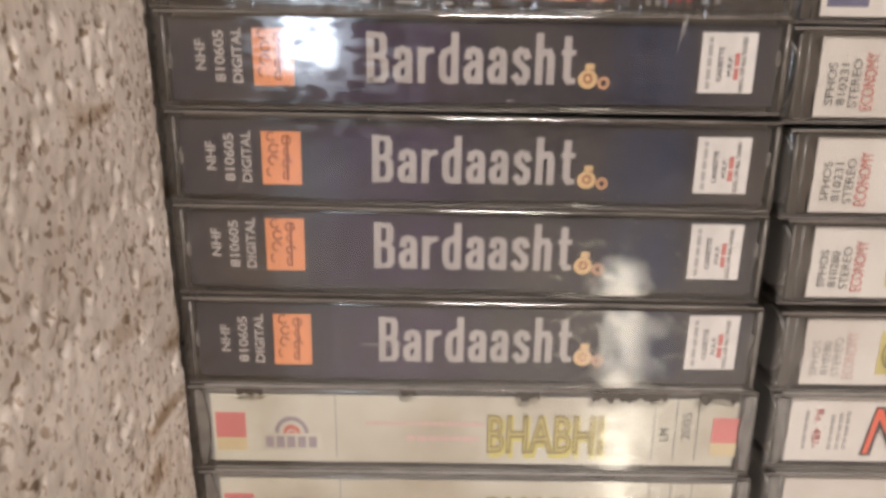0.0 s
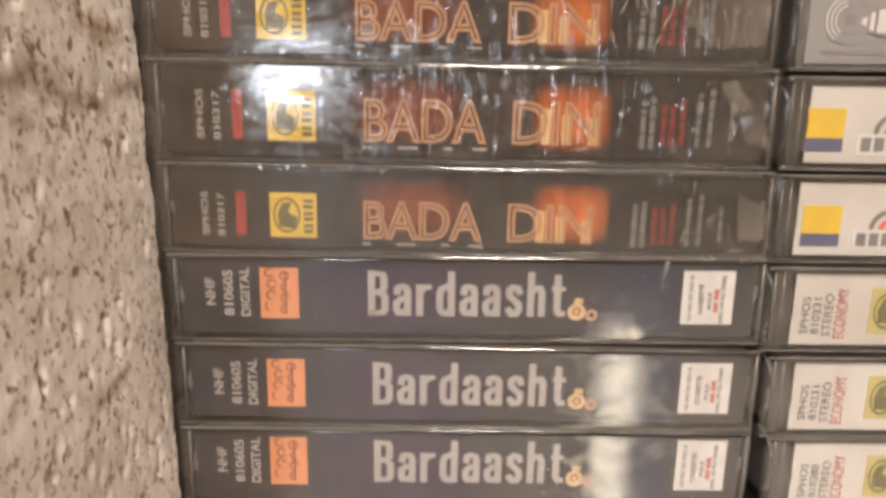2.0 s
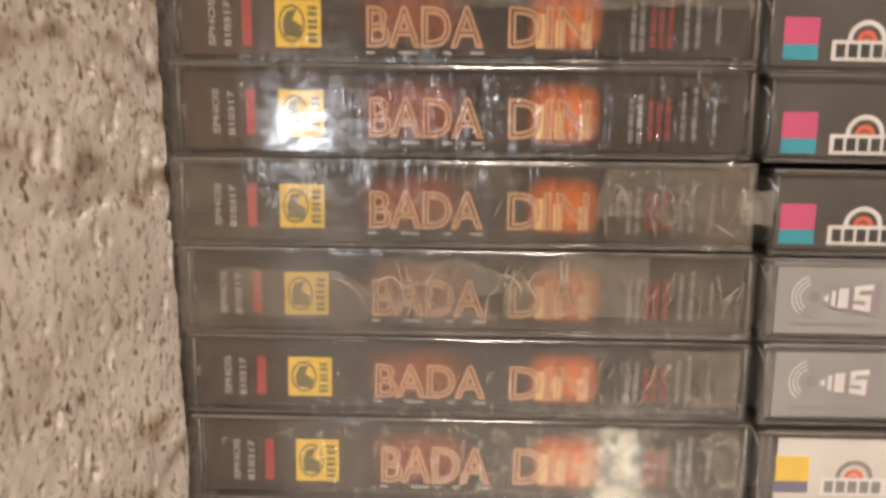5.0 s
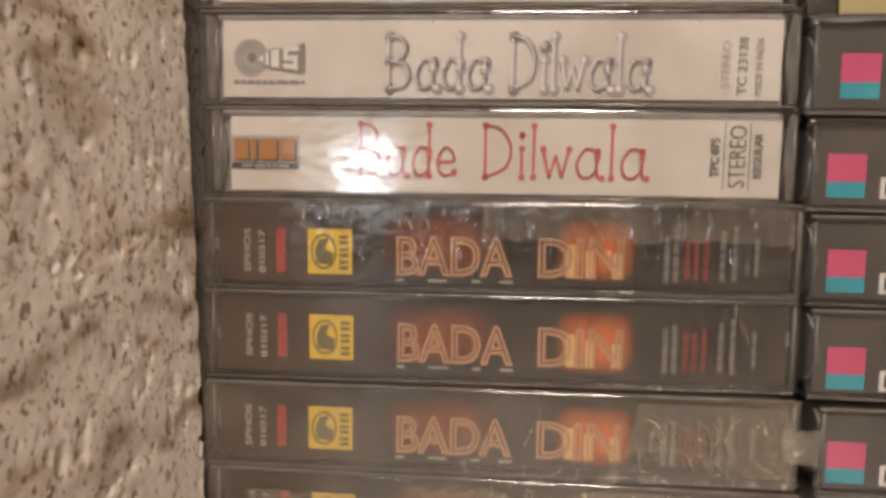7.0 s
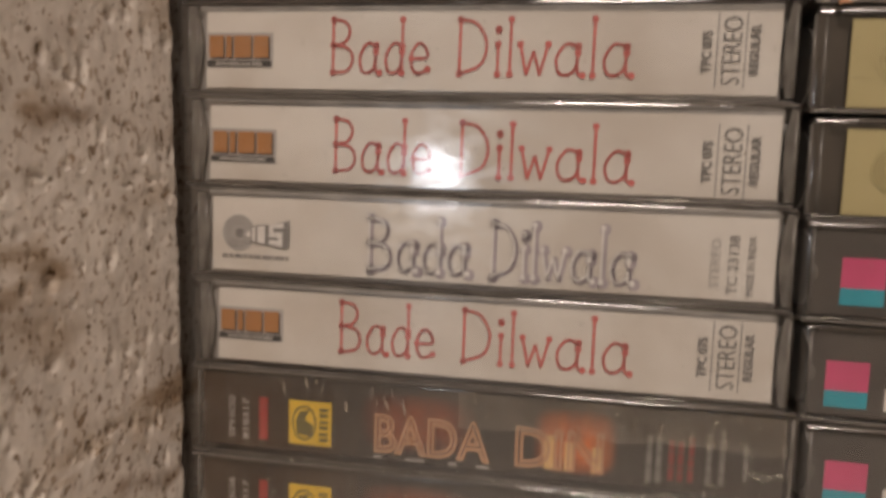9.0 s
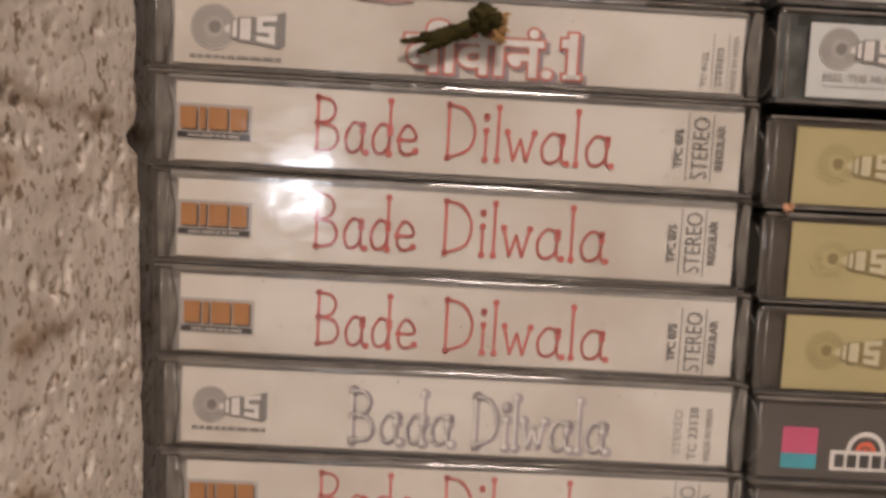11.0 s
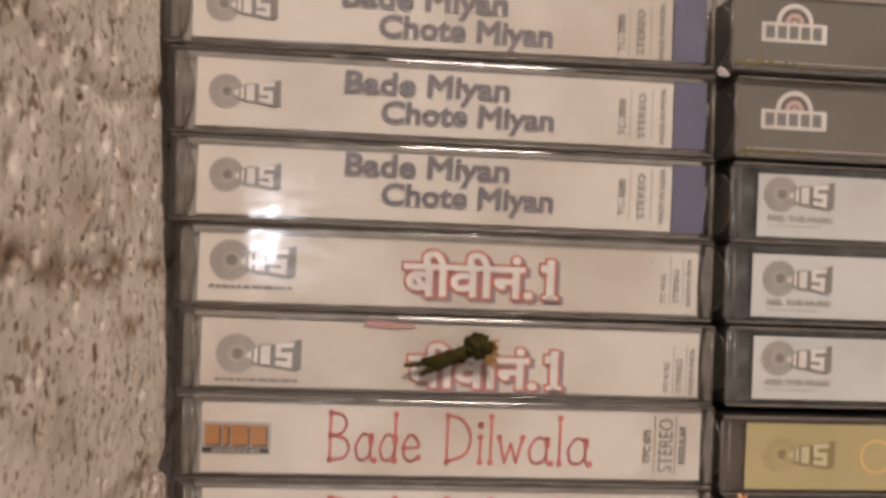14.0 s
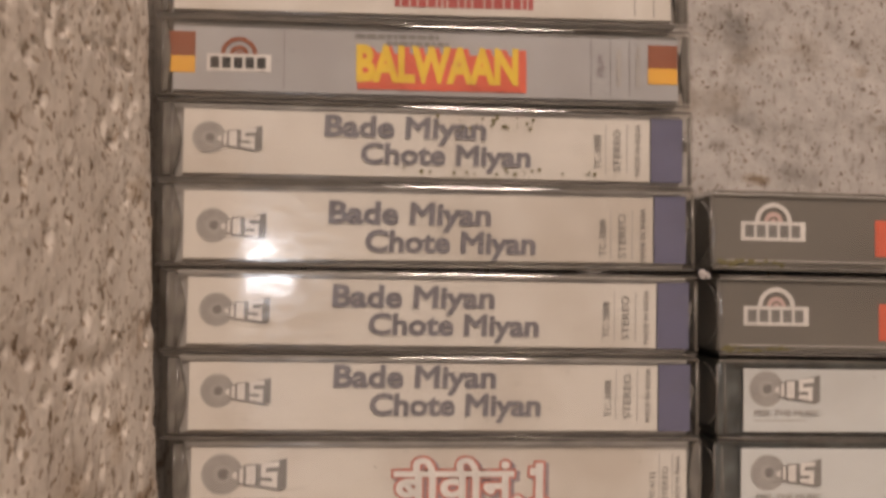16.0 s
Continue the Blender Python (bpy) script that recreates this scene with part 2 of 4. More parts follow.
INK = {k: paint("ink_" + k, c, 0.55) for k, c in dict(
    white=(0.72, 0.69, 0.66), silver=(0.43, 0.395, 0.38), black=(0.03, 0.03, 0.03), grey=(0.22, 0.21, 0.20), lightgrey=(0.42, 0.40, 0.38),
    orange=(0.74, 0.30, 0.13), yellow=(0.82, 0.55, 0.05), red=(0.42, 0.055, 0.05), pink=(0.62, 0.085, 0.20), teal=(0.03, 0.33, 0.42),
    steel=(0.20, 0.19, 0.21), tan=(0.58, 0.32, 0.18), pale=(0.80, 0.52, 0.22), lime=(0.62, 0.56, 0.16),
    brown=(0.28, 0.085, 0.04), amber=(0.80, 0.42, 0.06), mauve=(0.30, 0.25, 0.27), outline=(0.40, 0.35, 0.37), khaki=(0.25, 0.20, 0.085), paperink=(0.58, 0.53, 0.36), coral=(0.72, 0.13, 0.07), rust=(0.56, 0.17, 0.13), gold=(0.66, 0.46, 0.24),
    violet=(0.13, 0.13, 0.21), dullred=(0.27, 0.035, 0.028), palered=(0.56, 0.19, 0.165), fadedred=(0.62, 0.20, 0.19), fadedgold=(0.60, 0.50, 0.30), paleyellow=(0.55, 0.47, 0.17), timebrown=(0.42, 0.19, 0.065), pen=(0.58, 0.15, 0.135), olive=(0.16, 0.14, 0.05), palepink=(0.62, 0.44, 0.40), stain=(0.52, 0.31, 0.30), petal=(0.34, 0.19, 0.06)).items()}
INK["leaf"] = paint("dried_leaf", (0.036, 0.030, 0.010), 0.95, 0.5, 500, 0.08)
GLOW_A = glow_print("orange_airbrush", (0.24, 0.058, 0.016), (0.031, 0.021, 0.015), 0.0442, 0.0086, 0.0114, 0.0057)
GLOW_B = glow_print("bright_orange_airbrush", (0.80, 0.20, 0.028), (0.031, 0.021, 0.015), 0.0726, 0.0080, 0.0076, 0.0060)
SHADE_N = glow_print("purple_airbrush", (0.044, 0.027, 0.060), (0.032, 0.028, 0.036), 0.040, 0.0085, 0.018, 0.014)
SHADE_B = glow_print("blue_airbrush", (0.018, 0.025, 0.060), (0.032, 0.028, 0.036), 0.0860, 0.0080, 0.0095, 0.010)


def low_light_material():
    m, n, l, b = material("low_light_glow")
    b.inputs["Emission Color"].default_value = (1.0, 0.86, 0.62, 1)
    b.inputs["Emission Strength"].default_value = 14.0
    return m


# ---------------------------------------------------------------- mesh helpers
def part(name, bm, mat, parent, label=""):
    me = bpy.data.meshes.new(name)
    bm.to_mesh(me)
    bm.free()
    me.materials.append(mat)
    ob = new(name, me)
    ob.parent = parent
    return tagged(ob, label)


def setting(name, bm, mat, label, category):
    ob = part(name, bm, mat, None)
    return tagged(ob, label, category, kind="structure")


def add_box(bm, x0, x1, y0, y1, z0, z1, bevel=0.0, seg=2):
    vs = bmesh.ops.create_cube(bm, size=1.0)["verts"]
    for v in vs:
        v.co = Vector(((x0 + x1) / 2 + v.co.x * (x1 - x0), (y0 + y1) / 2 + v.co.y * (y1 - y0), (z0 + z1) / 2 + v.co.z * (z1 - z0)))
    if bevel:
        es = list({e for v in vs for e in v.link_edges})
        bmesh.ops.bevel(bm, geom=es, offset=bevel, segments=seg, profile=0.6, affect="EDGES")
    return vs


def box(x0, x1, y0, y1, z0, z1, bevel=0.0, seg=2):
    bm = bmesh.new()
    add_box(bm, x0, x1, y0, y1, z0, z1, bevel, seg)
    return bm


MM = 0.001
INKY = 1.25      # depth of the print behind the case's face, mm
CARDY = 1.35


def ink_rect(u0, v0, u1, v1, lift=0.0, th=0.1):
    return box(u0 * MM, u1 * MM, (INKY - lift) * MM, (INKY - lift + th) * MM, v0 * MM, v1 * MM)


def add_disc(bm, u, v, r, r_in, a0, a1, y, ry=None, n=28):
    """A flat ring or disc of printed ink, facing the front."""
    ry = ry or r
    k = max(4, int(n * (a1 - a0) / 360))
    outer, inner = [], []
    for i in range(k + 1):
        a = radians(a0 + (a1 - a0) * i / k)
        outer.append(bm.verts.new(((u + r * math.cos(a)) * MM, y * MM, (v + ry * math.sin(a)) * MM)))
        inner.append(bm.verts.new(((u + r_in * math.cos(a)) * MM, y * MM, (v + r_in * ry / r * math.sin(a)) * MM)))
    for i in range(k):
        bm.faces.new((inner[i], outer[i], outer[i + 1], inner[i + 1]))


def disc(u, v, r, r_in=0.01, a0=0, a1=360, lift=0.05, ry=None):
    bm = bmesh.new()
    add_disc(bm, u, v, r, r_in, a0, a1, INKY - lift, ry)
    return bm


FONT_CACHE = {}


def glyphs(text, outline=0.0, thin=0.0, bold=0.0):
    if bold:
        (ca, fa), (cb, fb) = glyphs(text, 0.0, thin), glyphs(text, bold)
        return np.concatenate([ca, cb]), fa + [tuple(i + len(ca) for i in f) for f in fb]
    key = (text, outline, thin)
    if key not in FONT_CACHE:
        c = bpy.data.curves.new("lettering", "FONT")
        c.body, c.resolution_u = text, 3
        c.offset = thin
        if outline:
            c.fill_mode, c.bevel_depth, c.bevel_resolution = "NONE", outline, 0
        ob = new("lettering", c)
        dg = bpy.context.evaluated_depsgraph_get()
        me = bpy.data.meshes.new_from_object(ob.evaluated_get(dg))
        co = np.array([v.co[:] for v in me.vertices])
        faces = [tuple(p.vertices) for p in me.polygons]
        bpy.data.objects.remove(ob)
        bpy.data.curves.remove(c)
        bpy.data.meshes.remove(me)
        FONT_CACHE[key] = (co, faces)
    return FONT_CACHE[key]


def words(text, u0, v0, u1, v1, turn=0, outline=0.0, thin=0.0, lift=0.1, lean=0.0, bold=0.0):
    """Lettering that fills the rectangle, on the card; turn 90 reads upwards, -90 downwards."""
    co, faces = glyphs(text, outline, thin, bold)
    x, z, d = co[:, 0].copy(), co[:, 1].copy(), co[:, 2]
    x = x + lean * z
    if turn == 90:
        x, z = -z, x
    elif turn == -90:
        x, z = z, -x
    x = (x - x.min()) / (x.max() - x.min()) * (u1 - u0) + u0
    z = (z - z.min()) / (z.max() - z.min()) * (v1 - v0) + v0
    bm = bmesh.new()
    vs = [bm.verts.new((a * MM, (INKY - lift - 0.05 * (e > 0)) * MM, c * MM)) for a, c, e in zip(x, z, d)]
    for f in faces:
        try:
            bm.faces.new([vs[i] for i in f])
        except ValueError:
            pass
    return bm


# pen strokes of the handwritten title: letter -> strokes and advance
BOWL = [(.42, .50), (.20, .56), (.02, .32), (.06, .06), (.22, 0), (.38, .12), (.42, .40)]
STROKES = {
    "B": ([[(0, 0), (0, 1)], [(0, 1), (.30, .96), (.42, .78), (.30, .58), (0, .52)], [(0, .52), (.38, .46), (.50, .24), (.36, .04), (0, 0)]], .68),
    "a": ([BOWL, [(.42, .52), (.42, .06), (.52, 0)]], .66),
    "d": ([BOWL, [(.42, 1), (.42, 0)]], .62),
    "e": ([[(.04, .28), (.42, .30), (.38, .48), (.20, .56), (.04, .36), (.06, .10), (.22, 0), (.44, .08)]], .60),
    "D": ([[(0, 0), (0, 1)], [(0, 1), (.32, .92), (.52, .58), (.42, .18), (0, 0)]], .70),
    "i": ([[(.05, 0), (.05, .55)], [(.05, .80), (.05, .82)]], .24),
    "l": ([[(.05, 0), (.05, 1)]], .24),
    "w": ([[(0, .55), (.13, 0), (.26, .42), (.39, 0), (.53, .55)]], .68),
    " ": ([], .45)}


def handwriting(text, u0, v0, u1, v1, pen, lift=0.1):
    bm = bmesh.new()
    total = sum(STROKES[c][1] for c in text) - 0.14
    sx, sz, at = (u1 - u0) / total, v1 - v0, 0.0
    for c in text:
        for s in STROKES[c][0]:
            p = [np.array((u0 + (at + a) * sx, v0 + b * sz)) for a, b in s]
            q = []
            for i in range(len(p) - 1):
                a, b, e, f = p[max(i - 1, 0)], p[i], p[i + 1], p[min(i + 2, len(p) - 1)]
                k = 1 if len(p) == 2 or c == "w" else 5
                for j in range(k):
                    t = j / k
                    q.append(b + 0.5 * t * (e - a + t * (2 * a - 5 * b + 4 * e - f + t * (3 * (b - e) + f - a))) if k > 1 else b)
            q.append(p[-1])
            for i in range(len(q) - 1):
                d = q[i + 1] - q[i]
                d = d / max(1e-6, np.hypot(*d)) * pen / 2
                nrm = np.array((-d[1], d[0]))
                quad = [q[i] + nrm - d * .5, q[i] - nrm - d * .5, q[i + 1] - nrm + d * .5, q[i + 1] + nrm + d * .5]
                bm.faces.new([bm.verts.new((x * MM, (INKY - lift) * MM, z * MM)) for x, z in quad])
            for e in (q[0], q[-1]):
                add_disc(bm, e[0], e[1], pen * 1.2, 0.01, 0, 360, INKY - lift - 0.02, n=10)
        at += STROKES[c][1]
    return bm


# heavy condensed display letters as fat strokes: x and height in units of the pen's path
POSTER = {
    "B": ([[(.05, 0), (.05, 1)], [(.05, .98), (.45, .97), (.52, .88), (.52, .64), (.42, .54), (.05, .53)], [(.05, .53), (.46, .51), (.56, .40), (.56, .12), (.46, .02), (.05, .01)]], 0.96),
    "a": ([[(.06, .52), (.10, .64), (.24, .68), (.40, .64), (.46, .54), (.46, 0)], [(.46, .40), (.20, .36), (.04, .26), (.04, .12), (.12, .02), (.28, .02), (.46, .12)]], 0.86),
    "r": ([[(.06, 0), (.06, .68)], [(.06, .50), (.20, .64), (.44, .67)]], 0.78),
    "d": ([[(.48, 0), (.48, 1)], [(.48, .60), (.30, .68), (.12, .62), (.04, .50), (.04, .16), (.14, .03), (.30, 0), (.48, .10)]], 0.90),
    "s": ([[(.46, .54), (.38, .65), (.22, .68), (.08, .60), (.08, .46), (.42, .26), (.44, .12), (.34, .01), (.18, 0), (.04, .12)]], 0.84),
    "h": ([[(.05, 0), (.05, 1)], [(.05, .52), (.20, .66), (.38, .66), (.47, .54), (.47, 0)]], 0.90),
    "t": ([[(.16, .94), (.16, .14), (.26, .02), (.42, .03)], [(0, .64), (.40, .64)]], 0.66)}


def poster_word(text, u0, v0, u1, v1, pen, lift=0.1):
    """Fat condensed lettering; the strokes lie a hair above one another."""
    bm = bmesh.new()
    total = sum(POSTER[c][1] for c in text) - 0.12
    sx, sz, at, y = (u1 - u0 - pen) / total, v1 - v0 - pen * .7, 0.0, 0.0
    for c in text:
        for stroke in POSTER[c][0]:
            q = [np.array((u0 + pen / 2 + (at + a) * sx, v0 + pen * .35 + b * sz)) for a, b in stroke]
            for i in range(len(q) - 1):
                d = q[i + 1] - q[i]
                d = d / max(1e-6, np.hypot(*d))
                fat = pen * (.36 + .14 * abs(d[1]))
                nrm, d = np.array((-d[1], d[0])) * fat, d * fat * .62
                y = (y + .003) % .03
                bm.faces.new([bm.verts.new((x * MM, (INKY - lift - y) * MM, z * MM)) for x, z in (q[i] + nrm - d, q[i] - nrm - d, q[i + 1] - nrm + d, q[i + 1] + nrm + d)])
        at += POSTER[c][1]
    return bm


# ---------------------------------------------------------------- the room and the niche
CASE_W, CASE_D, CASE_H = 108.5, 69.0, 16.5


def spine_y(z):
    return float(np.interp(z, [.77, .85, .93, .96, 1.0, 1.08, 1.13], [.1195, .122, .1252, .1268, .1268, .126, .1242]))


def wall_x(z):
    return float(np.interp(z, [.74, .85, .95, 1.07, 1.20], [-.0484, -.0495, -.0524, -.0549, -.0590]))


BACK_Y = 0.1985


def broken_edge(y, z):
    """How far the concrete steps back behind its chipped front edge, where the cassettes stand."""
    edge = spine_y(z) - 0.0008 + 0.0010 * noise.noise(Vector((2, 0, z * 170))) + 0.0008 * noise.noise(Vector((5, 1, z * 520)))
    edge -= 0.0042 * math.exp(-((z - 1.0505) / 0.0022) ** 2) + 0.0022 * math.exp(-((z - 1.1005) / 0.0014) ** 2)
    t = min(1.0, max(0.0, (y - edge) / 0.0014))
    return 0.0045 * t * t * (3 - 2 * t)


CRACKS = [(0.936, .0011, 0, 0), (0.969, .0006, 0, 0), (1.012, .0009, 0, 0), (1.050, .0009, 0, 0), (1.0875, .0014, 0, 0), (1.117, .0014, 0, 0), (1.164, .0010, 0, 0)]


def rough_sheet(us, vs, place, pits, cracks, amp, seed, smooth_from=0):
    """A wall face of displaced cement with pores and open joints; place(u, v, d) gives the point."""
    rnd = np.random.RandomState(seed)
    U, V = np.meshgrid(us, vs, indexing="ij")
    d = np.zeros_like(U)
    for i, u in enumerate(us):
        for j, v in enumerate(vs):
            p = Vector((u * 300, v * 300, seed))
            d[i, j] = (noise.fractal(p, 0.8, 2.1, 4) + 1.5 * noise.noise(p * 0.2) + 0.9 * noise.noise(p * 0.55)) * amp
    for _ in range(pits):
        u, v = rnd.uniform(us[0], us[-1]), rnd.uniform(vs[0], vs[-1])
        r = 0.00026 + 0.0009 * rnd.rand() ** 3
        i0, i1 = np.searchsorted(us, (u - 3 * r, u + 3 * r))
        j0, j1 = np.searchsorted(vs, (v - 3 * r, v + 3 * r))
        q = ((U[i0:i1, j0:j1] - u) / (r * rnd.uniform(.5, 1.0))) ** 2 + ((V[i0:i1, j0:j1] - v) / (r * rnd.uniform(.8, 1.6))) ** 2
        d[i0:i1, j0:j1] -= r * 1.2 * np.exp(-q)
    for z, w, u_0, tilt in cracks:
        for i, u in enumerate(us):
            c = z + tilt * (u - u_0) + 0.006 * noise.noise(Vector((u * 35, z * 50, 3))) + 0.0022 * noise.noise(Vector((u * 190, z * 50, 8)))
            k = 0.1 + 1.2 * max(0, noise.noise(Vector((u * 70, z * 31, 5))) + 0.2)
            d[i] -= w * k * 0.5 * np.exp(-((vs - c) / (w * 1.3)) ** 2)
    for z, w, u_0, tilt in cracks if smooth_from else ():
        for _ in range(70):
            u = rnd.uniform(us[0], us[-1])
            if noise.noise(Vector((u * 70, z * 31, 5))) < -0.12:
                continue
            v = z + 0.006 * noise.noise(Vector((u * 35, z * 50, 3))) + rnd.normal() * 0.0022
            r = 0.00035 + 0.0008 * rnd.rand() ** 2
            i0, i1 = np.searchsorted(us, (u - 3 * r, u + 3 * r))
            j0, j1 = np.searchsorted(vs, (v - 3 * r, v + 3 * r))
            q = ((U[i0:i1, j0:j1] - u) / r) ** 2 + ((V[i0:i1, j0:j1] - v) / (r * rnd.uniform(.5, 1.0))) ** 2
            d[i0:i1, j0:j1] -= r * 1.1 * np.exp(-q * q)
    if smooth_from:
        d[us > smooth_from] = -0.0004
    n = len(vs)
    verts = [place(u, v, d[i, j]) for i, u in enumerate(us) for j, v in enumerate(vs)]
    faces = [(i * n + j, i * n + j + 1, (i + 1) * n + j + 1, (i + 1) * n + j) for i in range(len(us) - 1) for j in range(n - 1)]
    return verts, faces


def sheet_object(name, verts, faces, back, mat, label):
    """The face sheet closed at the back by a plain block, so that the wall has its thickness."""
    me = bpy.data.meshes.new(name)
    bm = box(*back)
    bm.to_mesh(me)
    bm.free()
    k = len(me.vertices)
    all_v = [v.co[:] for v in me.vertices] + list(verts)
    all_f = [tuple(p.vertices) for p in me.polygons] + [tuple(i + k for i in f) for f in faces]
    me.clear_geometry()
    me.from_pydata(all_v, [], all_f)
    me.polygons.foreach_set("use_smooth", [i >= 6 for i in range(len(all_f))])
    me.materials.append(mat)
    return tagged(new(name, me), label, "wall", kind="structure")


ys_w = np.concatenate([np.linspace(0.045, 0.066, 14, endpoint=False), np.arange(0.066, 0.1305, 0.0004), np.linspace(0.1315, 0.1985, 8)])
zs_w = np.concatenate([np.linspace(0.60, 0.757, 12, endpoint=False), np.arange(0.757, 1.203, 0.0004), np.linspace(1.21, 1.45, 14)])
v_, f_ = rough_sheet(ys_w, zs_w, lambda y, z, d: (wall_x(z) + d - 0.0006 - broken_edge(y, z), y, z), 5200, CRACKS, 0.00012, 2, 0.131)
sheet_object("wall_west", v_, f_, (-0.22, -0.066, 0.045, 0.1985, 0.60, 1.45), CONCRETE, "rough pitted bare concrete side wall of the niche")

xs_b = np.concatenate([np.linspace(-0.06, 0.03, 12, endpoint=False), np.arange(0.03, 0.20, 0.0016), np.linspace(0.201, 0.40, 12)])
zs_b = np.concatenate([np.linspace(0.60, 1.12, 20, endpoint=False), np.arange(1.12, 1.25, 0.0016), np.linspace(1.25, 1.45, 10)])
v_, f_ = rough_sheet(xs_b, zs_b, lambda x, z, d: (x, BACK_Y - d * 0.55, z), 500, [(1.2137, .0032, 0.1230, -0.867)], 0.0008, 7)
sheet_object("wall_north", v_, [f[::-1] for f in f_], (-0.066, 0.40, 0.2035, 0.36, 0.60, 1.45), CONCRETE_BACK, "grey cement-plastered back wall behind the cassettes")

# unseen slab added above; set high so its shade clears the back wall
setting("niche_soffit", box(-0.066, 0.40, 0.12, 0.1985, 1.41, 1.45), CONCRETE_BACK, "unseen concrete soffit added to close the niche above", "wall")
SLOPE = 1.0
led = setting("ledge", box(-0.048, 0.40, 0.112, 0.199, -0.05, 0.0, 0.003), ROOM, "whitewashed concrete ledge that carries the cassettes", "ledge")
led.matrix_world = pose(0, 0, 0.7534, 0, SLOPE, 0)

RX0, RX1, RY0, RH = -2.4, 2.4, -7.7, 2.6
setting("floor", box(RX0, RX1, RY0, 0.36, -0.1, 0.0), FLOORM, "unseen floor of the room, paled to brighten reflections", "floor")
setting("ceiling", box(RX0, RX1, RY0, 0.36, RH, RH + 0.1), ROOM, "limewashed ceiling", "ceiling")
setting("wall_east", box(RX1, RX1 + 0.1, RY0 - 0.1, 0.46, -0.1, RH), ROOM, "limewashed side wall of the room", "wall")
setting("wall_far_west", box(RX0 - 0.1, RX0, RY0 - 0.1, 0.46, -0.1, RH), ROOM, "limewashed side wall of the room", "wall")
bm = bmesh.new()
wx0, wx1, wz0, wz1 = WIN[0] - 0.31, WIN[0] + 0.31, WIN[2] - 0.33, WIN[2] + 0.33
add_box(bm, RX0, wx0, RY0 - 0.1, RY0, 0, RH)
add_box(bm, wx1, RX1, RY0 - 0.1, RY0, 0, RH)
add_box(bm, wx0, wx1, RY0 - 0.1, RY0, 0, wz0)
add_box(bm, wx0, wx1, RY0 - 0.1, RY0, wz1, RH)
setting("wall_south", bm, FAR, "unseen far wall with a small window, darkened to dull reflections", "wall")
bm = bmesh.new()
add_box(bm, RX0, RX1, 0.36, 0.46, 0, 0.60)
add_box(bm, RX0, RX1, 0.36, 0.46, 1.45, RH)
add_box(bm, RX0, -0.22, 0.36, 0.46, 0.60, 1.45)
add_box(bm, 0.40, RX1, 0.36, 0.46, 0.60, 1.45)
setting("wall_niche_surround", bm, ROOM, "limewashed wall round the niche", "wall")

# ceiling fitting; tube added low in front for a reflected light of unknown source
fit_ob = tagged(new("ceiling_lamp"), "square white ceiling lamp fitting", "lamp")
fit_ob.matrix_world = pose(0.25, -1.15, 2.6)
part("lamp_housing", box(-0.28, 0.28, -0.28, 0.28, -0.10, 0.0, 0.01), ROOM, fit_ob)
tube = tagged(new("standing_tube_lamp"), "slim warm tube added for an unseen low light", "lamp")
tube.matrix_world = pose(0.20, -0.47, 0.0)
bm = bmesh.new()
bmesh.ops.create_cone(bm, cap_ends=True, segments=24, radius1=0.019, radius2=0.019, depth=0.40, matrix=Matrix.Translation((0, 0, 0.435)))
for f in bm.faces:
    f.smooth = len(f.verts) == 4
part("tube", bm, low_light_material(), tube, "glowing tube in place of the low light")
bm = bmesh.new()
bmesh.ops.create_cone(bm, cap_ends=True, segments=20, radius1=0.018, radius2=0.018, depth=0.22, matrix=Matrix.Translation((0, 0, 0.125)))
part("stem", bm, TRAY, tube)
bm = bmesh.new()
bmesh.ops.create_cone(bm, cap_ends=True, segments=28, radius1=0.09, radius2=0.08, depth=0.02, matrix=Matrix.Translation((0, 0, 0.01)))
part("foot", bm, TRAY, tube)


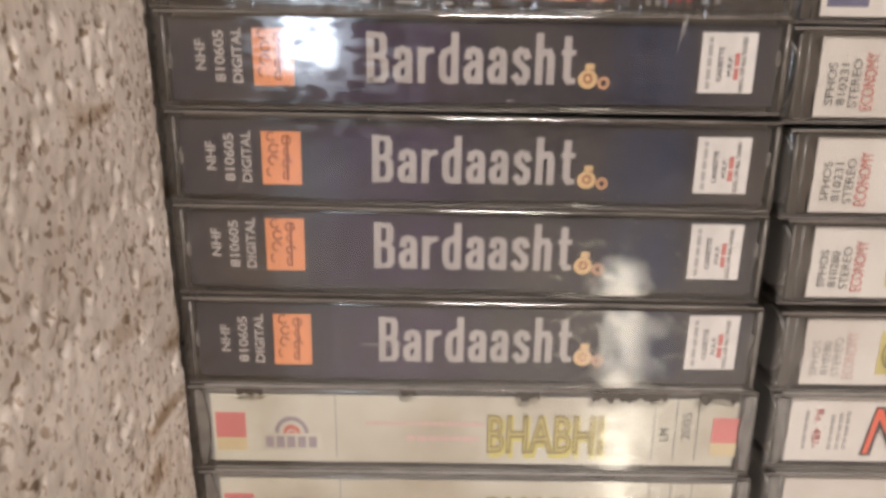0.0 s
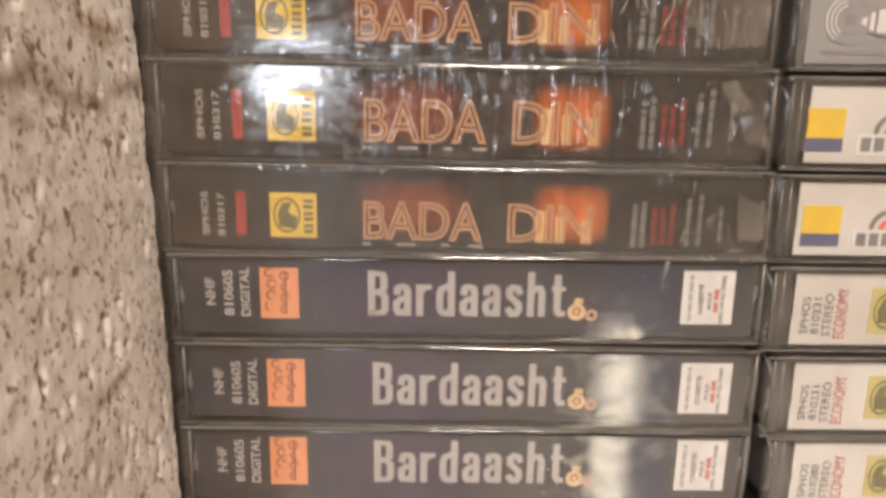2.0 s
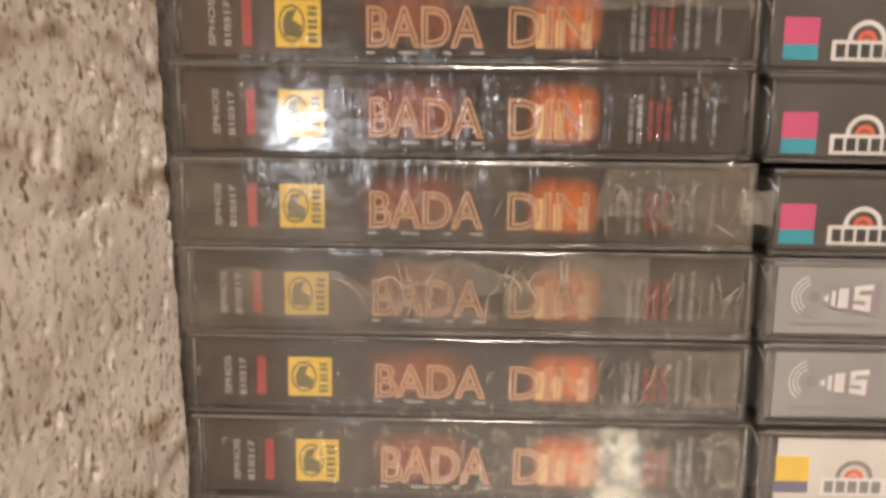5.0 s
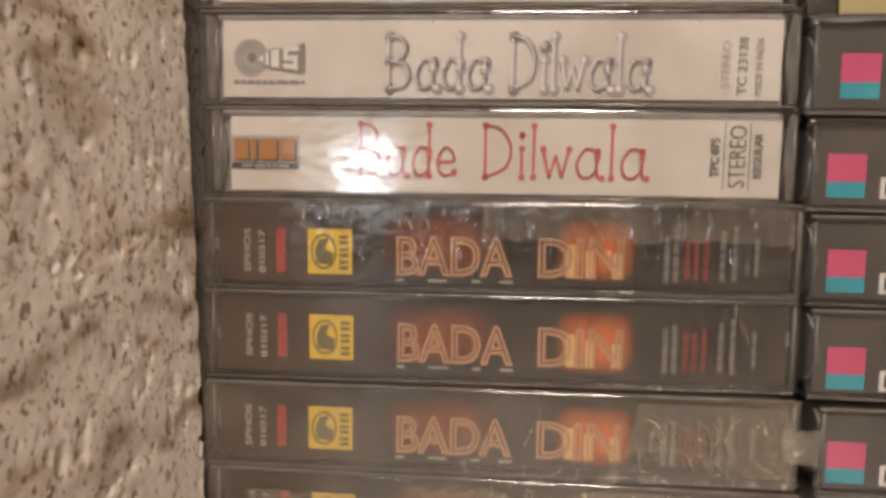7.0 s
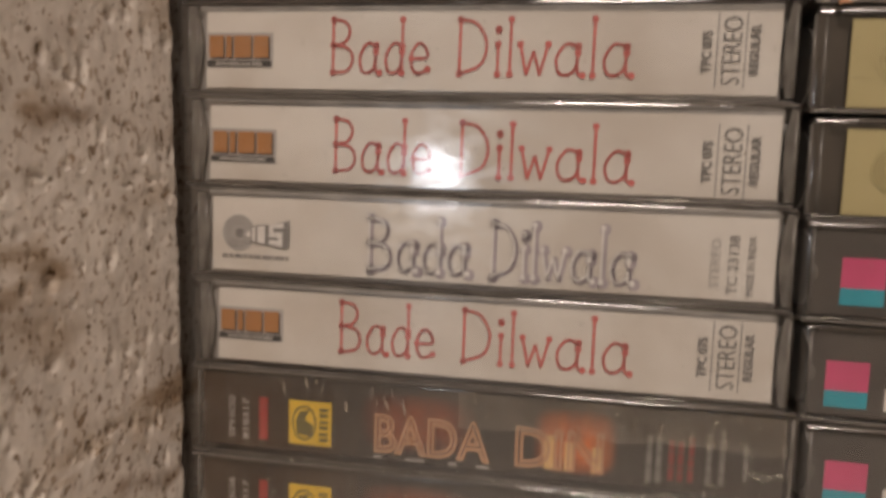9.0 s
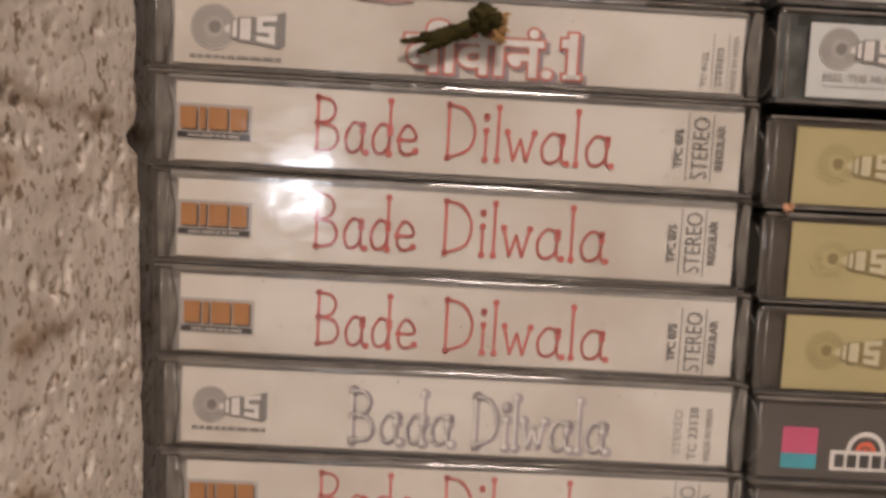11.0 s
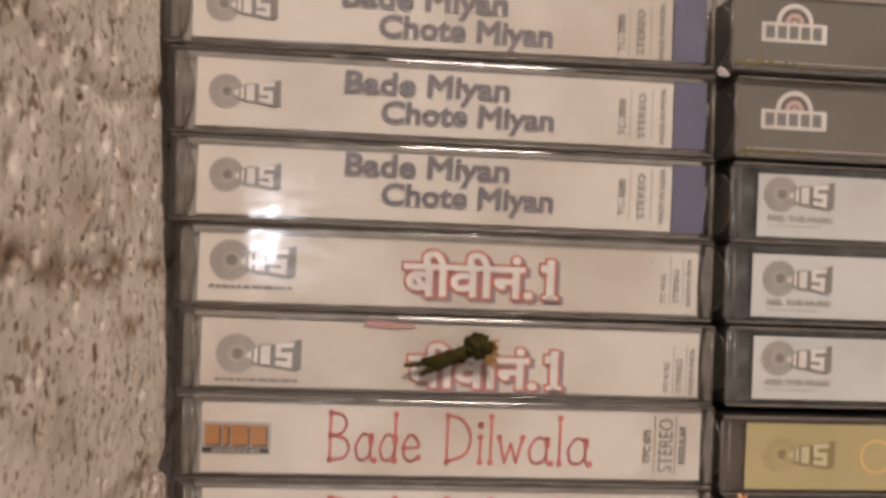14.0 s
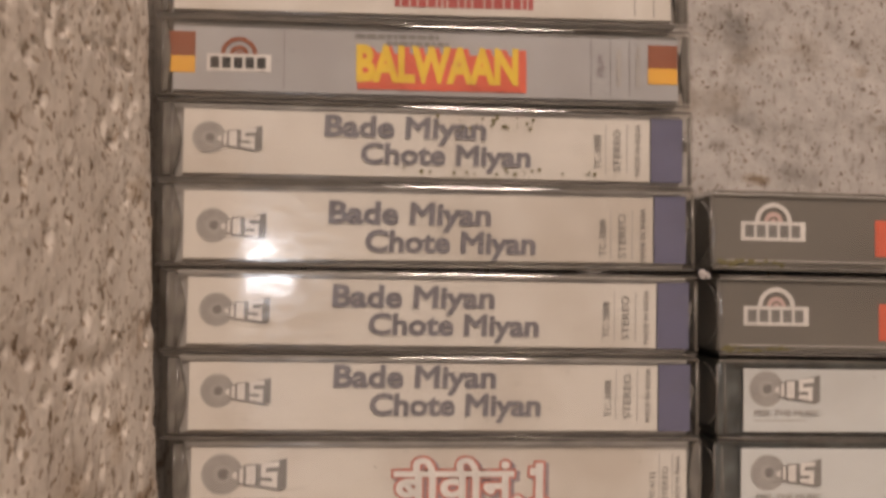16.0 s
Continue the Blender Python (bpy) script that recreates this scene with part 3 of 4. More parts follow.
# ---------------------------------------------------------------- cassette cases
def case_base(label, card_mat, u0, u1, v0=1.9, v1=14.9, tray=TRAY_MID, film=None, shell_mat=SHELL):
    """A boxed cassette: clear shell, hinge discs, inner tray, folded card behind the spine. Origin: lower left front corner."""
    ob = tagged(new("cassette_case"), label, "cassette", "stacked cassettes")
    bm = bmesh.new()
    add_box(bm, 0, CASE_W * MM, 0, CASE_D * MM, 0, CASE_H * MM, 0.0011, 3)
    for f in bm.faces:
        f.smooth = f.calc_area() < 3e-4
    shell = part("shell", bm, shell_mat, ob, "clear scuffed plastic shell")
    part("tray", box(2.0 * MM, (CASE_W - 2.0) * MM, 2.2 * MM, (CASE_D - 2) * MM, 0.55 * MM, (CASE_H - 0.55) * MM, 0.0004, 1), tray, ob)
    for side in (1.55, CASE_W - 1.55):
        bm = bmesh.new()
        bmesh.ops.create_cone(bm, cap_ends=True, segments=28, radius1=0.0066, radius2=0.0066, depth=0.0006,
                              matrix=Matrix.Translation((side * MM, 0.0085, CASE_H / 2 * MM)) @ Matrix.Rotation(radians(90), 4, "Y"))
        part("hinge_disc", bm, TRAY_PALE, ob)
        bm = bmesh.new()
        bmesh.ops.create_uvsphere(bm, u_segments=14, v_segments=8, radius=0.0009,
                                  matrix=Matrix.Translation((side * MM, 0.0016, (8.0 if side < 50 else 9.6) * MM)) @ Matrix.Diagonal((.7, .5, 1.7, 1)))
        for f in bm.faces:
            f.smooth = True
        part("hinge_boss", bm, LUG, ob)
    for end, room in ((0, u0), (1, CASE_W - u1)):
        w = min(4.6, room - 1.2)
        if 1.2 < w and room < 8:
            rows = [(0.9 + w * (.50 + .50 * math.sin(math.pi * k / 12)), 1.0 + 14.5 * k / 12) for k in range(13)]
            ring = [(x if not end else CASE_W - x, z) for x, z in [(0.9, 1.0)] + rows + [(0.9, 15.5)]]
            bm = bmesh.new()
            f = bm.faces.new([bm.verts.new((x * MM, 1.25 * MM, z * MM)) for x, z in ring])
            for v in [g for g in bmesh.ops.extrude_face_region(bm, geom=[f])["geom"] if isinstance(g, bmesh.types.BMVert)]:
                v.co.y -= 0.0006
            bmesh.ops.recalc_face_normals(bm, faces=bm.faces)
            part("hinge_lug", bm, tray if tray in (TRAY, TRAY_TEAL) else LUG, ob, "smoky rounded hinge end")
    # upright rods added so the case ends catch glints
    for x, r in [(.8, .34), (CASE_W - .8, .34)] + ([(2.6, .42)] if 3.4 < u0 else []) + ([(CASE_W - 2.4, .36)] if 3.2 < CASE_W - u1 < 8 else []):
        bm = bmesh.new()
        bmesh.ops.create_cone(bm, cap_ends=True, segments=12, radius1=r * MM, radius2=r * .8 * MM, depth=0.0142, matrix=Matrix.Translation((x * MM, 0.0009, 0.0082)))
        for v in bm.verts:
            v.co.x += 0.00016 * math.sin(v.co.z * 520 + x)
        for f in bm.faces:
            f.smooth = len(f.verts) == 4
        part("end_rib", bm, RIB, ob, "glossy rib added to the case end to catch glints")
    for a, b, e, d in ((.6, .12, CASE_W - .6, .50), (.6, 15.95, CASE_W - .6, 16.36)):
        part("moulded_rim", box(a * MM, e * MM, .25 * MM, .6 * MM, b * MM, d * MM, 0.00006, 1), RIM, ob)
    card = part("inlay_card", box(u0 * MM, u1 * MM, CARDY * MM, (CARDY + 0.35) * MM, v0 * MM, v1 * MM, 0.00012, 1), card_mat, ob)
    if film:
        rnd = random.Random(len(bpy.data.objects))
        bm = bmesh.new()
        nx, nz = 110, 18
        off = rnd.uniform(0, 50)
        grid = []
        for i in range(nx + 1):
            col = []
            for j in range(nz + 1):
                u, v = CASE_W * i / nx, CASE_H * j / nz
                right = max(0.0, (u - 80) / 28)
                k = noise.noise(Vector((u * 0.22 + off, v * 0.09, off))) * (0.20 + 0.60 * right) + abs(noise.noise(Vector((u * 0.5, v * 0.33 + off, 2)))) * 0.55 * right
                top = 0.34 * max(0, noise.noise(Vector((u * 0.75, off, 9)))) * max(0, v / CASE_H - 0.55) * 2
                edge = min(1.0, v / 1.2, (CASE_H - v) / 1.2, u / 1.5, (CASE_W - u) / 1.5)
                col.append(bm.verts.new((u * MM, (-0.12 - (abs(k) + top) * edge) * MM, v * MM)))
            grid.append(col)
        for i in range(nx):
            for j in range(nz):
                f = bm.faces.new((grid[i][j], grid[i + 1][j], grid[i + 1][j + 1], grid[i][j + 1]))
                f.smooth = True
        part("shrink_wrap", bm, film, ob, "crinkled clear cellophane wrap")
    return ob, card


def bars(name, card, cols, mat, v0=5.0, v1=13.0, seed=1, w=1.1):
    """Upright lines of unreadable small print, as dashes."""
    rnd = random.Random(seed)
    bm = bmesh.new()
    for u in cols:
        v = v0
        while v < v1 - 0.5:
            n = rnd.uniform(0.8, 2.6)
            add_box(bm, u * MM, (u + w) * MM, (INKY - 0.05) * MM, (INKY + 0.05) * MM, v * MM, min(v + n, v1) * MM)
            v += n + 0.35
    return part(name, bm, mat, card)


def small_line(name, card, u0, v, u1, h, mat, seed=1):
    rnd = random.Random(seed)
    bm = bmesh.new()
    u = u0
    while u < u1 - 0.3:
        n = rnd.uniform(0.7, 2.2)
        add_box(bm, u * MM, min(u + n, u1) * MM, (INKY - 0.05) * MM, (INKY + 0.05) * MM, v * MM, (v + h) * MM)
        u += n + 0.3
    return part(name, bm, mat, card)


def rule(card, u, v0=2.4, v1=14.4, mat=None, w=0.16):
    return part("rule_line", ink_rect(u, v0, u + w, v1), mat or INK["grey"], card)


def arch_logo(card, u, v, w, box_mat, letter_mat, arch_mat, core_mat=None):
    """Record-company mark: a plate with five notched blocks under a rising sun of two arches."""
    h = w * 0.29
    lg = part("logo_plate", ink_rect(u, v, u + w, v + h, 0.03), box_mat, card)
    bm = bmesh.new()
    for k in range(5):
        a, e, slant = u + w * (0.06 + 0.180 * k), u + w * (0.195 + 0.180 * k), 0.0
        z0, z1 = v + h * .18, v + h * .82
        bm.faces.new([bm.verts.new((x * MM, (INKY - .12) * MM, z * MM)) for x, z in ((a + slant, z0), (e - slant, z0), (e, z1), (a, z1))])
    part("logo_blocks", bm, letter_mat, lg)
    part("logo_arch", disc(u + w / 2, v + h, w * .285, w * .215, 0, 180), arch_mat, lg)
    bm = disc(u + w / 2, v + h, w * .145, w * .075, 0, 180)
    add_disc(bm, u + w / 2, v + h, w * .05, .01, 0, 180, INKY - .05)
    part("logo_core", bm, core_mat or arch_mat, lg)
    return lg


def disc_logo(card, u, v, r, grey, dark, light, tagline=True):
    """Record-company mark: a grooved vinyl disc with a beam that swells into three solid blocks."""
    lg = part("logo_disc", disc(u, v, r, .01, lift=.03), grey, card)
    for a in (.86, .70, .55):
        part("logo_groove", disc(u, v, r * a, r * (a - .035), lift=.06), dark, lg)
    part("logo_hub", disc(u + r * .06, v, r * .27, lift=.09), dark, lg)
    s = r / 3.3

    def slab(bm, a0, a1, low0, low1, top0, top1, y):
        q = [(a0, low0), (a1, low1), (a1, top1), (a0, top0)]
        bm.faces.new([bm.verts.new(((u + a * s) * MM, (INKY - y) * MM, (v + b * s) * MM)) for a, b in q])

    beam, back, face = bmesh.new(), bmesh.new(), bmesh.new()
    slab(beam, .9, 2.6, -.5, -1.0, -.1, .9, .10)
    slab(face, 1.6, 2.3, -.55, -.75, .15, .45, .14)
    for a0, a1, lo, hi, d in ((2.7, 3.35, -1.3, 1.0, .28), (3.75, 5.3, -1.6, 1.4, .40)):
        slab(back, a0 - .22, a1 + d, lo - .35, lo - .45, hi + .2, hi + .3, .13)
        slab(face, a0, a1, lo, lo - .08, hi, hi + .1, .17)
    slab(back, 5.75, 9.3, -2.1, -2.7, 1.55, 2.35, .13)
    slab(back, 9.3, 10.2, -2.7, -2.2, 2.35, 2.6, .13)
    for a0, a1, l0, l1, t0, t1 in ((6.1, 8.75, -1.75, -2.2, -.95, -1.2), (6.1, 8.75, -.5, -.55, .35, .45), (6.1, 9.0, 1.0, 1.2, 1.7, 2.1), (6.1, 6.95, .3, .35, 1.1, 1.15), (7.9, 8.75, -1.3, -1.35, -.45, -.45)):
        slab(face, a0, a1, l0, l1, t0, t1, .17)
    part("logo_beam", beam, grey, lg)
    part("logo_shadow", back, dark, lg)
    part("logo_blocks", face, light, lg)
    if tagline:
        small_line("logo_tagline", lg, u - r, v - r * 1.36, u + 10.0 * s, .6, dark, 4)
    return lg


def dog_square(card, u, v, w, h, ink="yellow"):
    """Yellow record-company square: an oval mark and a dark word block."""
    sq = part("logo_square", ink_rect(u, v, u + w, v + h, 0.02), INK[ink], card)
    bm = disc(u + w * .36, v + h * .5, w * .29, w * .25, lift=.08, ry=h * .40)
    bm2 = [(-.16, -.26), (.18, -.30), (.22, -.05), (.02, .08), (.12, .30), (-.10, .26), (-.20, .02)]
    bm.faces.new([bm.verts.new(((u + w * (.36 + a)) * MM, (INKY - .09) * MM, (v + h * (.5 + b)) * MM)) for a, b in bm2])
    part("logo_mark", bm, INK["olive"], sq)
    bm = bmesh.new()
    for k in range(3):
        b = v + h * (.10 + .28 * k)
        add_box(bm, (u + w * .72) * MM, (u + w * .92) * MM, (INKY - .10) * MM, INKY * MM, b * MM, (b + h * .08) * MM)
        add_box(bm, (u + w * .72) * MM, (u + w * .92) * MM, (INKY - .10) * MM, INKY * MM, (b + h * .13) * MM, (b + h * .20) * MM)
    part("logo_word", bm, INK["olive"], sq)
    return sq


def bardaasht():
    ob, c = case_base("boxed cassette, navy spine card titled Bardaasht with price sticker", NAVY, 1.6, 106.9, 1.4, 15.2, TRAY, None, SHELL_MILKY)
    part("print_tint", ink_rect(24.5, 1.8, 58, 14.9, -0.06), SHADE_N, c)
    part("print_tint", ink_rect(77.5, 1.8, 93.2, 14.9, -0.06), SHADE_B, c)
    part("code_text", words("NHF", 6.9, 6.9, 8.7, 12.0, 90, bold=.034), INK["silver"], c)
    part("code_text", words("810605", 10.1, 4.9, 12.0, 13.5, 90, bold=.034), INK["silver"], c)
    part("format_text", words("DIGITAL", 13.2, 4.8, 15.0, 14.0, 90, bold=.034), INK["silver"], c)
    sq = part("logo_square", ink_rect(16.8, 4.4, 23.8, 13.9, 0.02), INK["orange"], c)
    bm = bmesh.new()
    rnd = random.Random(8)
    for col in (18.1, 21.0):
        for k in range(4):
            b = 5.4 + 2.1 * k + (0.6 if col < 20 else 0)
            add_disc(bm, col + rnd.uniform(.2, .9), b + .7, .95, .62, rnd.uniform(0, 120), rnd.uniform(240, 400), INKY - .09, n=14)
        add_box(bm, (col + .2) * MM, (col + .6) * MM, (INKY - .1) * MM, INKY * MM, 5.2 * MM, 13.2 * MM) if col > 20 else None
    part("logo_script", bm, INK["brown"], sq)
    part("title", poster_word("Bardaasht", 36.2, 5.0, 73.6, 13.6, 1.32), INK["silver"], c)
    em = part("emblem", disc(74.8, 6.0, 1.7, ry=1.6), INK["gold"], c)
    bm = disc(77.6, 5.4, 1.1, .5)
    part("emblem_eyes", disc(74.8, 6.1, .8, .5, lift=.12), INK["brown"], em)
    part("emblem_leaf", bm, INK["tan"], em)
    part("emblem_crown", ink_rect(74.3, 7.6, 75.9, 8.6, .06), INK["gold"], em)
    st = part("price_sticker", box(94.0 * MM, 103.5 * MM, 1.0 * MM, 1.2 * MM, 3.9 * MM, 14.0 * MM), INK["white"], c, "white price sticker")
    part("sticker_text", words("CASSETTE", 97.0, 5.8, 97.9, 11.6, 90, lift=.3, bold=.03), INK["grey"], st)
    part("sticker_text", words("M.R.P.", 98.7, 6.8, 99.5, 10.2, 90, lift=.3, bold=.03), INK["grey"], st)
    part("sticker_text", words("INCL. OF ALL TAXES", 101.0, 4.3, 101.8, 13.2, 90, lift=.3, bold=.03), INK["grey"], st)
    b = bars("sticker_print", st, (95.2,), INK["lightgrey"], 4.6, 13.2, 3, .7)
    b.location.y = -0.0003
    b = bars("sticker_price", st, (99.9,), INK["palered"], 6.2, 11.0, 5, .8)
    b.location.y = -0.0003
    return ob


def bada_din(wrap=None):
    ob, c = case_base("cellophane-wrapped boxed cassette, black spine card titled Bada Din in glowing orange", BLACK, 1.5, 107.0, 1.3, 15.3, TRAY, wrap or FILM)
    part("code_text", words("SPHOS", 7.9, 3.6, 9.2, 11.6, 90, bold=.034), INK["silver"], c)
    part("code_text", words("810317", 10.7, 3.4, 12.0, 11.4, 90, bold=.034), INK["silver"], c)
    part("red_word", ink_rect(14.0, 3.6, 15.7, 11.6), INK["red"], c)
    dog_square(c, 20.0, 3.4, 8.3, 8.2)
    part("title_glow", ink_rect(33.5, 2.4, 56.5, 14.4, -0.05), GLOW_A, c)
    part("title_glow", ink_rect(65.5, 2.0, 80.5, 14.4, -0.05), GLOW_B, c)
    part("title", words("BADA", 36.6, 3.4, 57.9, 10.6, outline=.030, lift=.12), INK["tan"], c)
    part("title", words("DIN", 62.3, 3.4, 77.6, 10.6, outline=.030, lift=.12), INK["tan"], c)
    part("title_fill", ink_rect(67.4, 3.5, 69.0, 9.4, .05), INK["pale"], c)
    part("title_fill", ink_rect(70.9, 3.5, 72.5, 8.4, .05), INK["pale"], c)
    part("title_fill", ink_rect(75.6, 3.5, 77.1, 8.0, .05), INK["pale"], c)
    bm = bmesh.new()
    for a, b in ((36.4, 38.0), (42.5, 46.0), (50.5, 52.0), (55.5, 58.0)):
        add_box(bm, a * MM, b * MM, (INKY - .05) * MM, INKY * MM, 2.3 * MM, 2.8 * MM)
    part("subtitle", bm, INK["lightgrey"], c)
    bars("small_print", c, (84.6, 86.2), INK["grey"], 3.0, 11.6, 2, .9)
    bars("red_print", c, (88.2, 89.7, 91.4), INK["dullred"], 3.6, 11.2, 6, .9)
    bars("small_print", c, (94.3, 96.4), INK["grey"], 3.5, 13.0, 9, .8)
    bars("small_print", c, (100.2,), INK["grey"], 4.5, 11.5, 12, .6)
    return ob


def bhabhi():
    ob, c = case_base("boxed cassette, pale greenish card titled Bhabhi in yellow", CREAM, 3.4, 105.2, 1.2, 14.4, TRAY_PALE)
    for a, b in ((4.1, 9.9), (100.0, 105.0)):
        part("red_square", ink_rect(a, 6.0, b, 10.9), INK["fadedred"], c)
        part("amber_strip", ink_rect(a, 3.4, b, 6.0), INK["fadedgold"], c)
    arch_logo(c, 12.9, 3.6, 11.6, CREAM, INK["mauve"], INK["mauve"], INK["rust"])
    rule(c, 27.2)
    small_line("small_print", c, 33, 8.8, 56, .7, INK["palepink"], 3)
    small_line("small_print", c, 41, 5.8, 55, .9, INK["palepink"], 5)
    sh = part("title_shadow", words("BHABHI", 56.9, 2.6, 79.3, 11.0, bold=.034, lift=.06), INK["lime"], c)
    part("title", words("BHABHI", 56.5, 3.6, 78.9, 11.2, bold=.034, lift=.12), INK["paleyellow"], sh)
    part("title_edge", words("BHABHI", 56.5, 3.6, 78.9, 11.2, outline=.022, lift=.18), INK["khaki"], sh)
    rule(c, 88.6), rule(c, 92.8), rule(c, 97.0)
    part("code_text", words("LM", 89.9, 6.4, 91.6, 8.8, 90), INK["black"], c)
    part("year_text", words("2005", 94.0, 6.6, 95.8, 12.0, 90), INK["grey"], c)
    return ob


def bade_dilwala():
    ob, c = case_base("boxed cassette, white spine card handwritten Bade Dilwala in red", WHITE, 4.1, 105.9, 1.2, 14.7)
    fr = part("logo_frame", ink_rect(6.1, 4.9, 19.3, 11.0, .02), INK["lightgrey"], c)
    part("logo_back", ink_rect(6.5, 6.3, 18.9, 10.7, .05), INK["silver"], fr)
    part("logo_base", ink_rect(6.4, 5.1, 19.0, 6.1, .06), INK["black"], fr)
    small_line("logo_word", fr, 8.2, 5.35, 17.6, .45, INK["lightgrey"], 2).location.y = -0.00012
    for name, mat, dx, dz, y in (("logo_shadow", INK["black"], .25, -.22, .10), ("logo_blocks", INK["timebrown"], -.05, .08, .15)):
        bm = bmesh.new()
        for a, b, e, d in ((6.9, 6.6, 9.7, 10.4), (10.2, 6.6, 11.3, 10.4), (11.8, 6.6, 15.1, 10.4), (15.6, 6.6, 18.5, 10.4)):
            add_box(bm, (a + dx) * MM, (e + dx) * MM, (INKY - y) * MM, (INKY - y + .04) * MM, (b + dz) * MM, (d + dz) * MM)
        part(name, bm, mat, fr)
    part("title", handwriting("Bade", 30.8, 4.2, 48.2, 13.2, .50), INK["pen"], c)
    part("title", handwriting("Dilwala", 53.7, 4.2, 82.6, 13.2, .50), INK["pen"], c)
    part("code_text", words("TPC 075", 93.5, 4.7, 95.1, 11.4, 90, bold=.034), INK["grey"], c)
    rule(c, 95.8, 2.4, 14.2), rule(c, 100.2, 2.4, 14.2)
    part("format_text", words("STEREO", 96.7, 3.0, 99.6, 13.6, 90, thin=-.006), INK["grey"], c)
    part("type_text", words("REGULAR", 100.9, 4.6, 102.4, 12.4, 90, bold=.034), INK["grey"], c)
    return ob


def bada_dilwala():
    ob, c = case_base("boxed cassette, white spine card titled Bada Dilwala in grey outline", WHITE, 3.6, 105.6, 1.4, 14.8)
    disc_logo(c, 11.0, 9.2, 3.3, INK["lightgrey"], INK["grey"], INK["white"])
    sh = part("title_shadow", handwriting("Bada Dilwala", 36.9, 4.0, 83.4, 12.8, .85, .08), INK["outline"], c)
    part("title", handwriting("Bada Dilwala", 36.5, 4.2, 83.0, 13.0, .42, .16), INK["white"], sh)
    part("format_text", words("STEREO", 95.4, 4.4, 96.9, 12.2, 90), INK["lightgrey"], c)
    part("code_text", words("TC 23138", 98.2, 3.4, 99.8, 12.8, 90), INK["grey"], c)
    part("origin_text", words("MADE IN INDIA", 101.2, 3.4, 102.4, 12.8, 90), INK["grey"], c)
    return ob


def biwi_no_one():
    ob, c = case_base("boxed cassette, white spine card with red outlined Hindi title", WHITE, 3.9, 105.4, 1.2, 14.6)
    disc_logo(c, 12.2, 9.2, 4.0, INK["lightgrey"], INK["grey"], INK["white"])
    hindi = "\u092c\u0940\u0935\u0940\u0928\u0902."

    def title_layer(name, mat, u, v, lift, bold, grow, parent):
        bm = words(hindi, 45.2 + u - grow, 3.2 + v - grow, 71.2 + u + grow, 12.6 + v + grow, lift=lift, bold=bold)
        y0, y1 = (INKY - lift - .05) * MM, (INKY - lift) * MM
        add_box(bm, (73.6 + u - grow) * MM, (75.4 + u + grow) * MM, y0, y1, (3.4 + v - grow) * MM, (11.6 + v + grow) * MM)
        add_box(bm, (72.4 + u - grow) * MM, (73.7 + u) * MM, y0, y1, (8.8 + v - grow) * MM, (10.6 + v + grow) * MM)
        add_box(bm, (72.8 + u - grow) * MM, (76.2 + u + grow) * MM, y0, y1, (3.4 + v - grow) * MM, (4.4 + v + grow) * MM)
        return part(name, bm, mat, parent)

    title_layer("title_shadow", INK["mauve"], .7, -.5, .03, .075, .35, c)
    title_layer("title_edge", INK["rust"], 0, 0, .12, .065, .30, c)
    title_layer("title", INK["white"], 0, 0, .21, .028, -.12, c)
    part("code_text", words("TC 4132", 97.2, 3.6, 98.3, 9.6, 90), INK["grey"], c)
    rule(c, 99.1, 3.2, 13.2, INK["lightgrey"])
    part("format_text", words("STEREO", 99.8, 3.8, 101.0, 10.6, 90), INK["grey"], c)
    rule(c, 101.8, 3.2, 13.2, INK["lightgrey"])
    part("origin_text", words("MADE IN INDIA", 102.5, 3.2, 103.5, 12.8, 90), INK["grey"], c)
    return ob


def bade_miyan():
    ob, c = case_base("boxed cassette, white card titled Bade Miyan Chote Miyan with blue band", WHITE, 4.5, 99.7, 1.5, 14.6)
    disc_logo(c, 12.0, 8.6, 3.3, INK["lightgrey"], INK["grey"], INK["white"], False)
    part("title", words("Bade Miyan", 34.2, 8.0, 66.4, 13.9, bold=.034, lean=.03), INK["steel"], c)
    part("title", words("Chote Miyan", 41.4, 2.6, 75.4, 8.4, bold=.034, lean=.03), INK["steel"], c)
    part("code_text", words("TC-3888", 88.4, 4.0, 89.8, 11.2, 90), INK["grey"], c)
    rule(c, 90.7, 3.2, 13.4, INK["lightgrey"])
    part("format_text", words("STEREO", 92.3, 3.6, 93.8, 12.4, 90), INK["grey"], c)
    rule(c, 95.1, 3.2, 13.4, INK["lightgrey"])
    part("origin_text", words("MADE IN INDIA", 96.8, 2.8, 97.9, 13.6, 90), INK["grey"], c)
    part("blue_band", box(99.9 * MM, 106.6 * MM, 1.3 * MM, 1.9 * MM, 1.5 * MM, 15.0 * MM), INK["violet"], c, "violet-blue end band")
    return ob


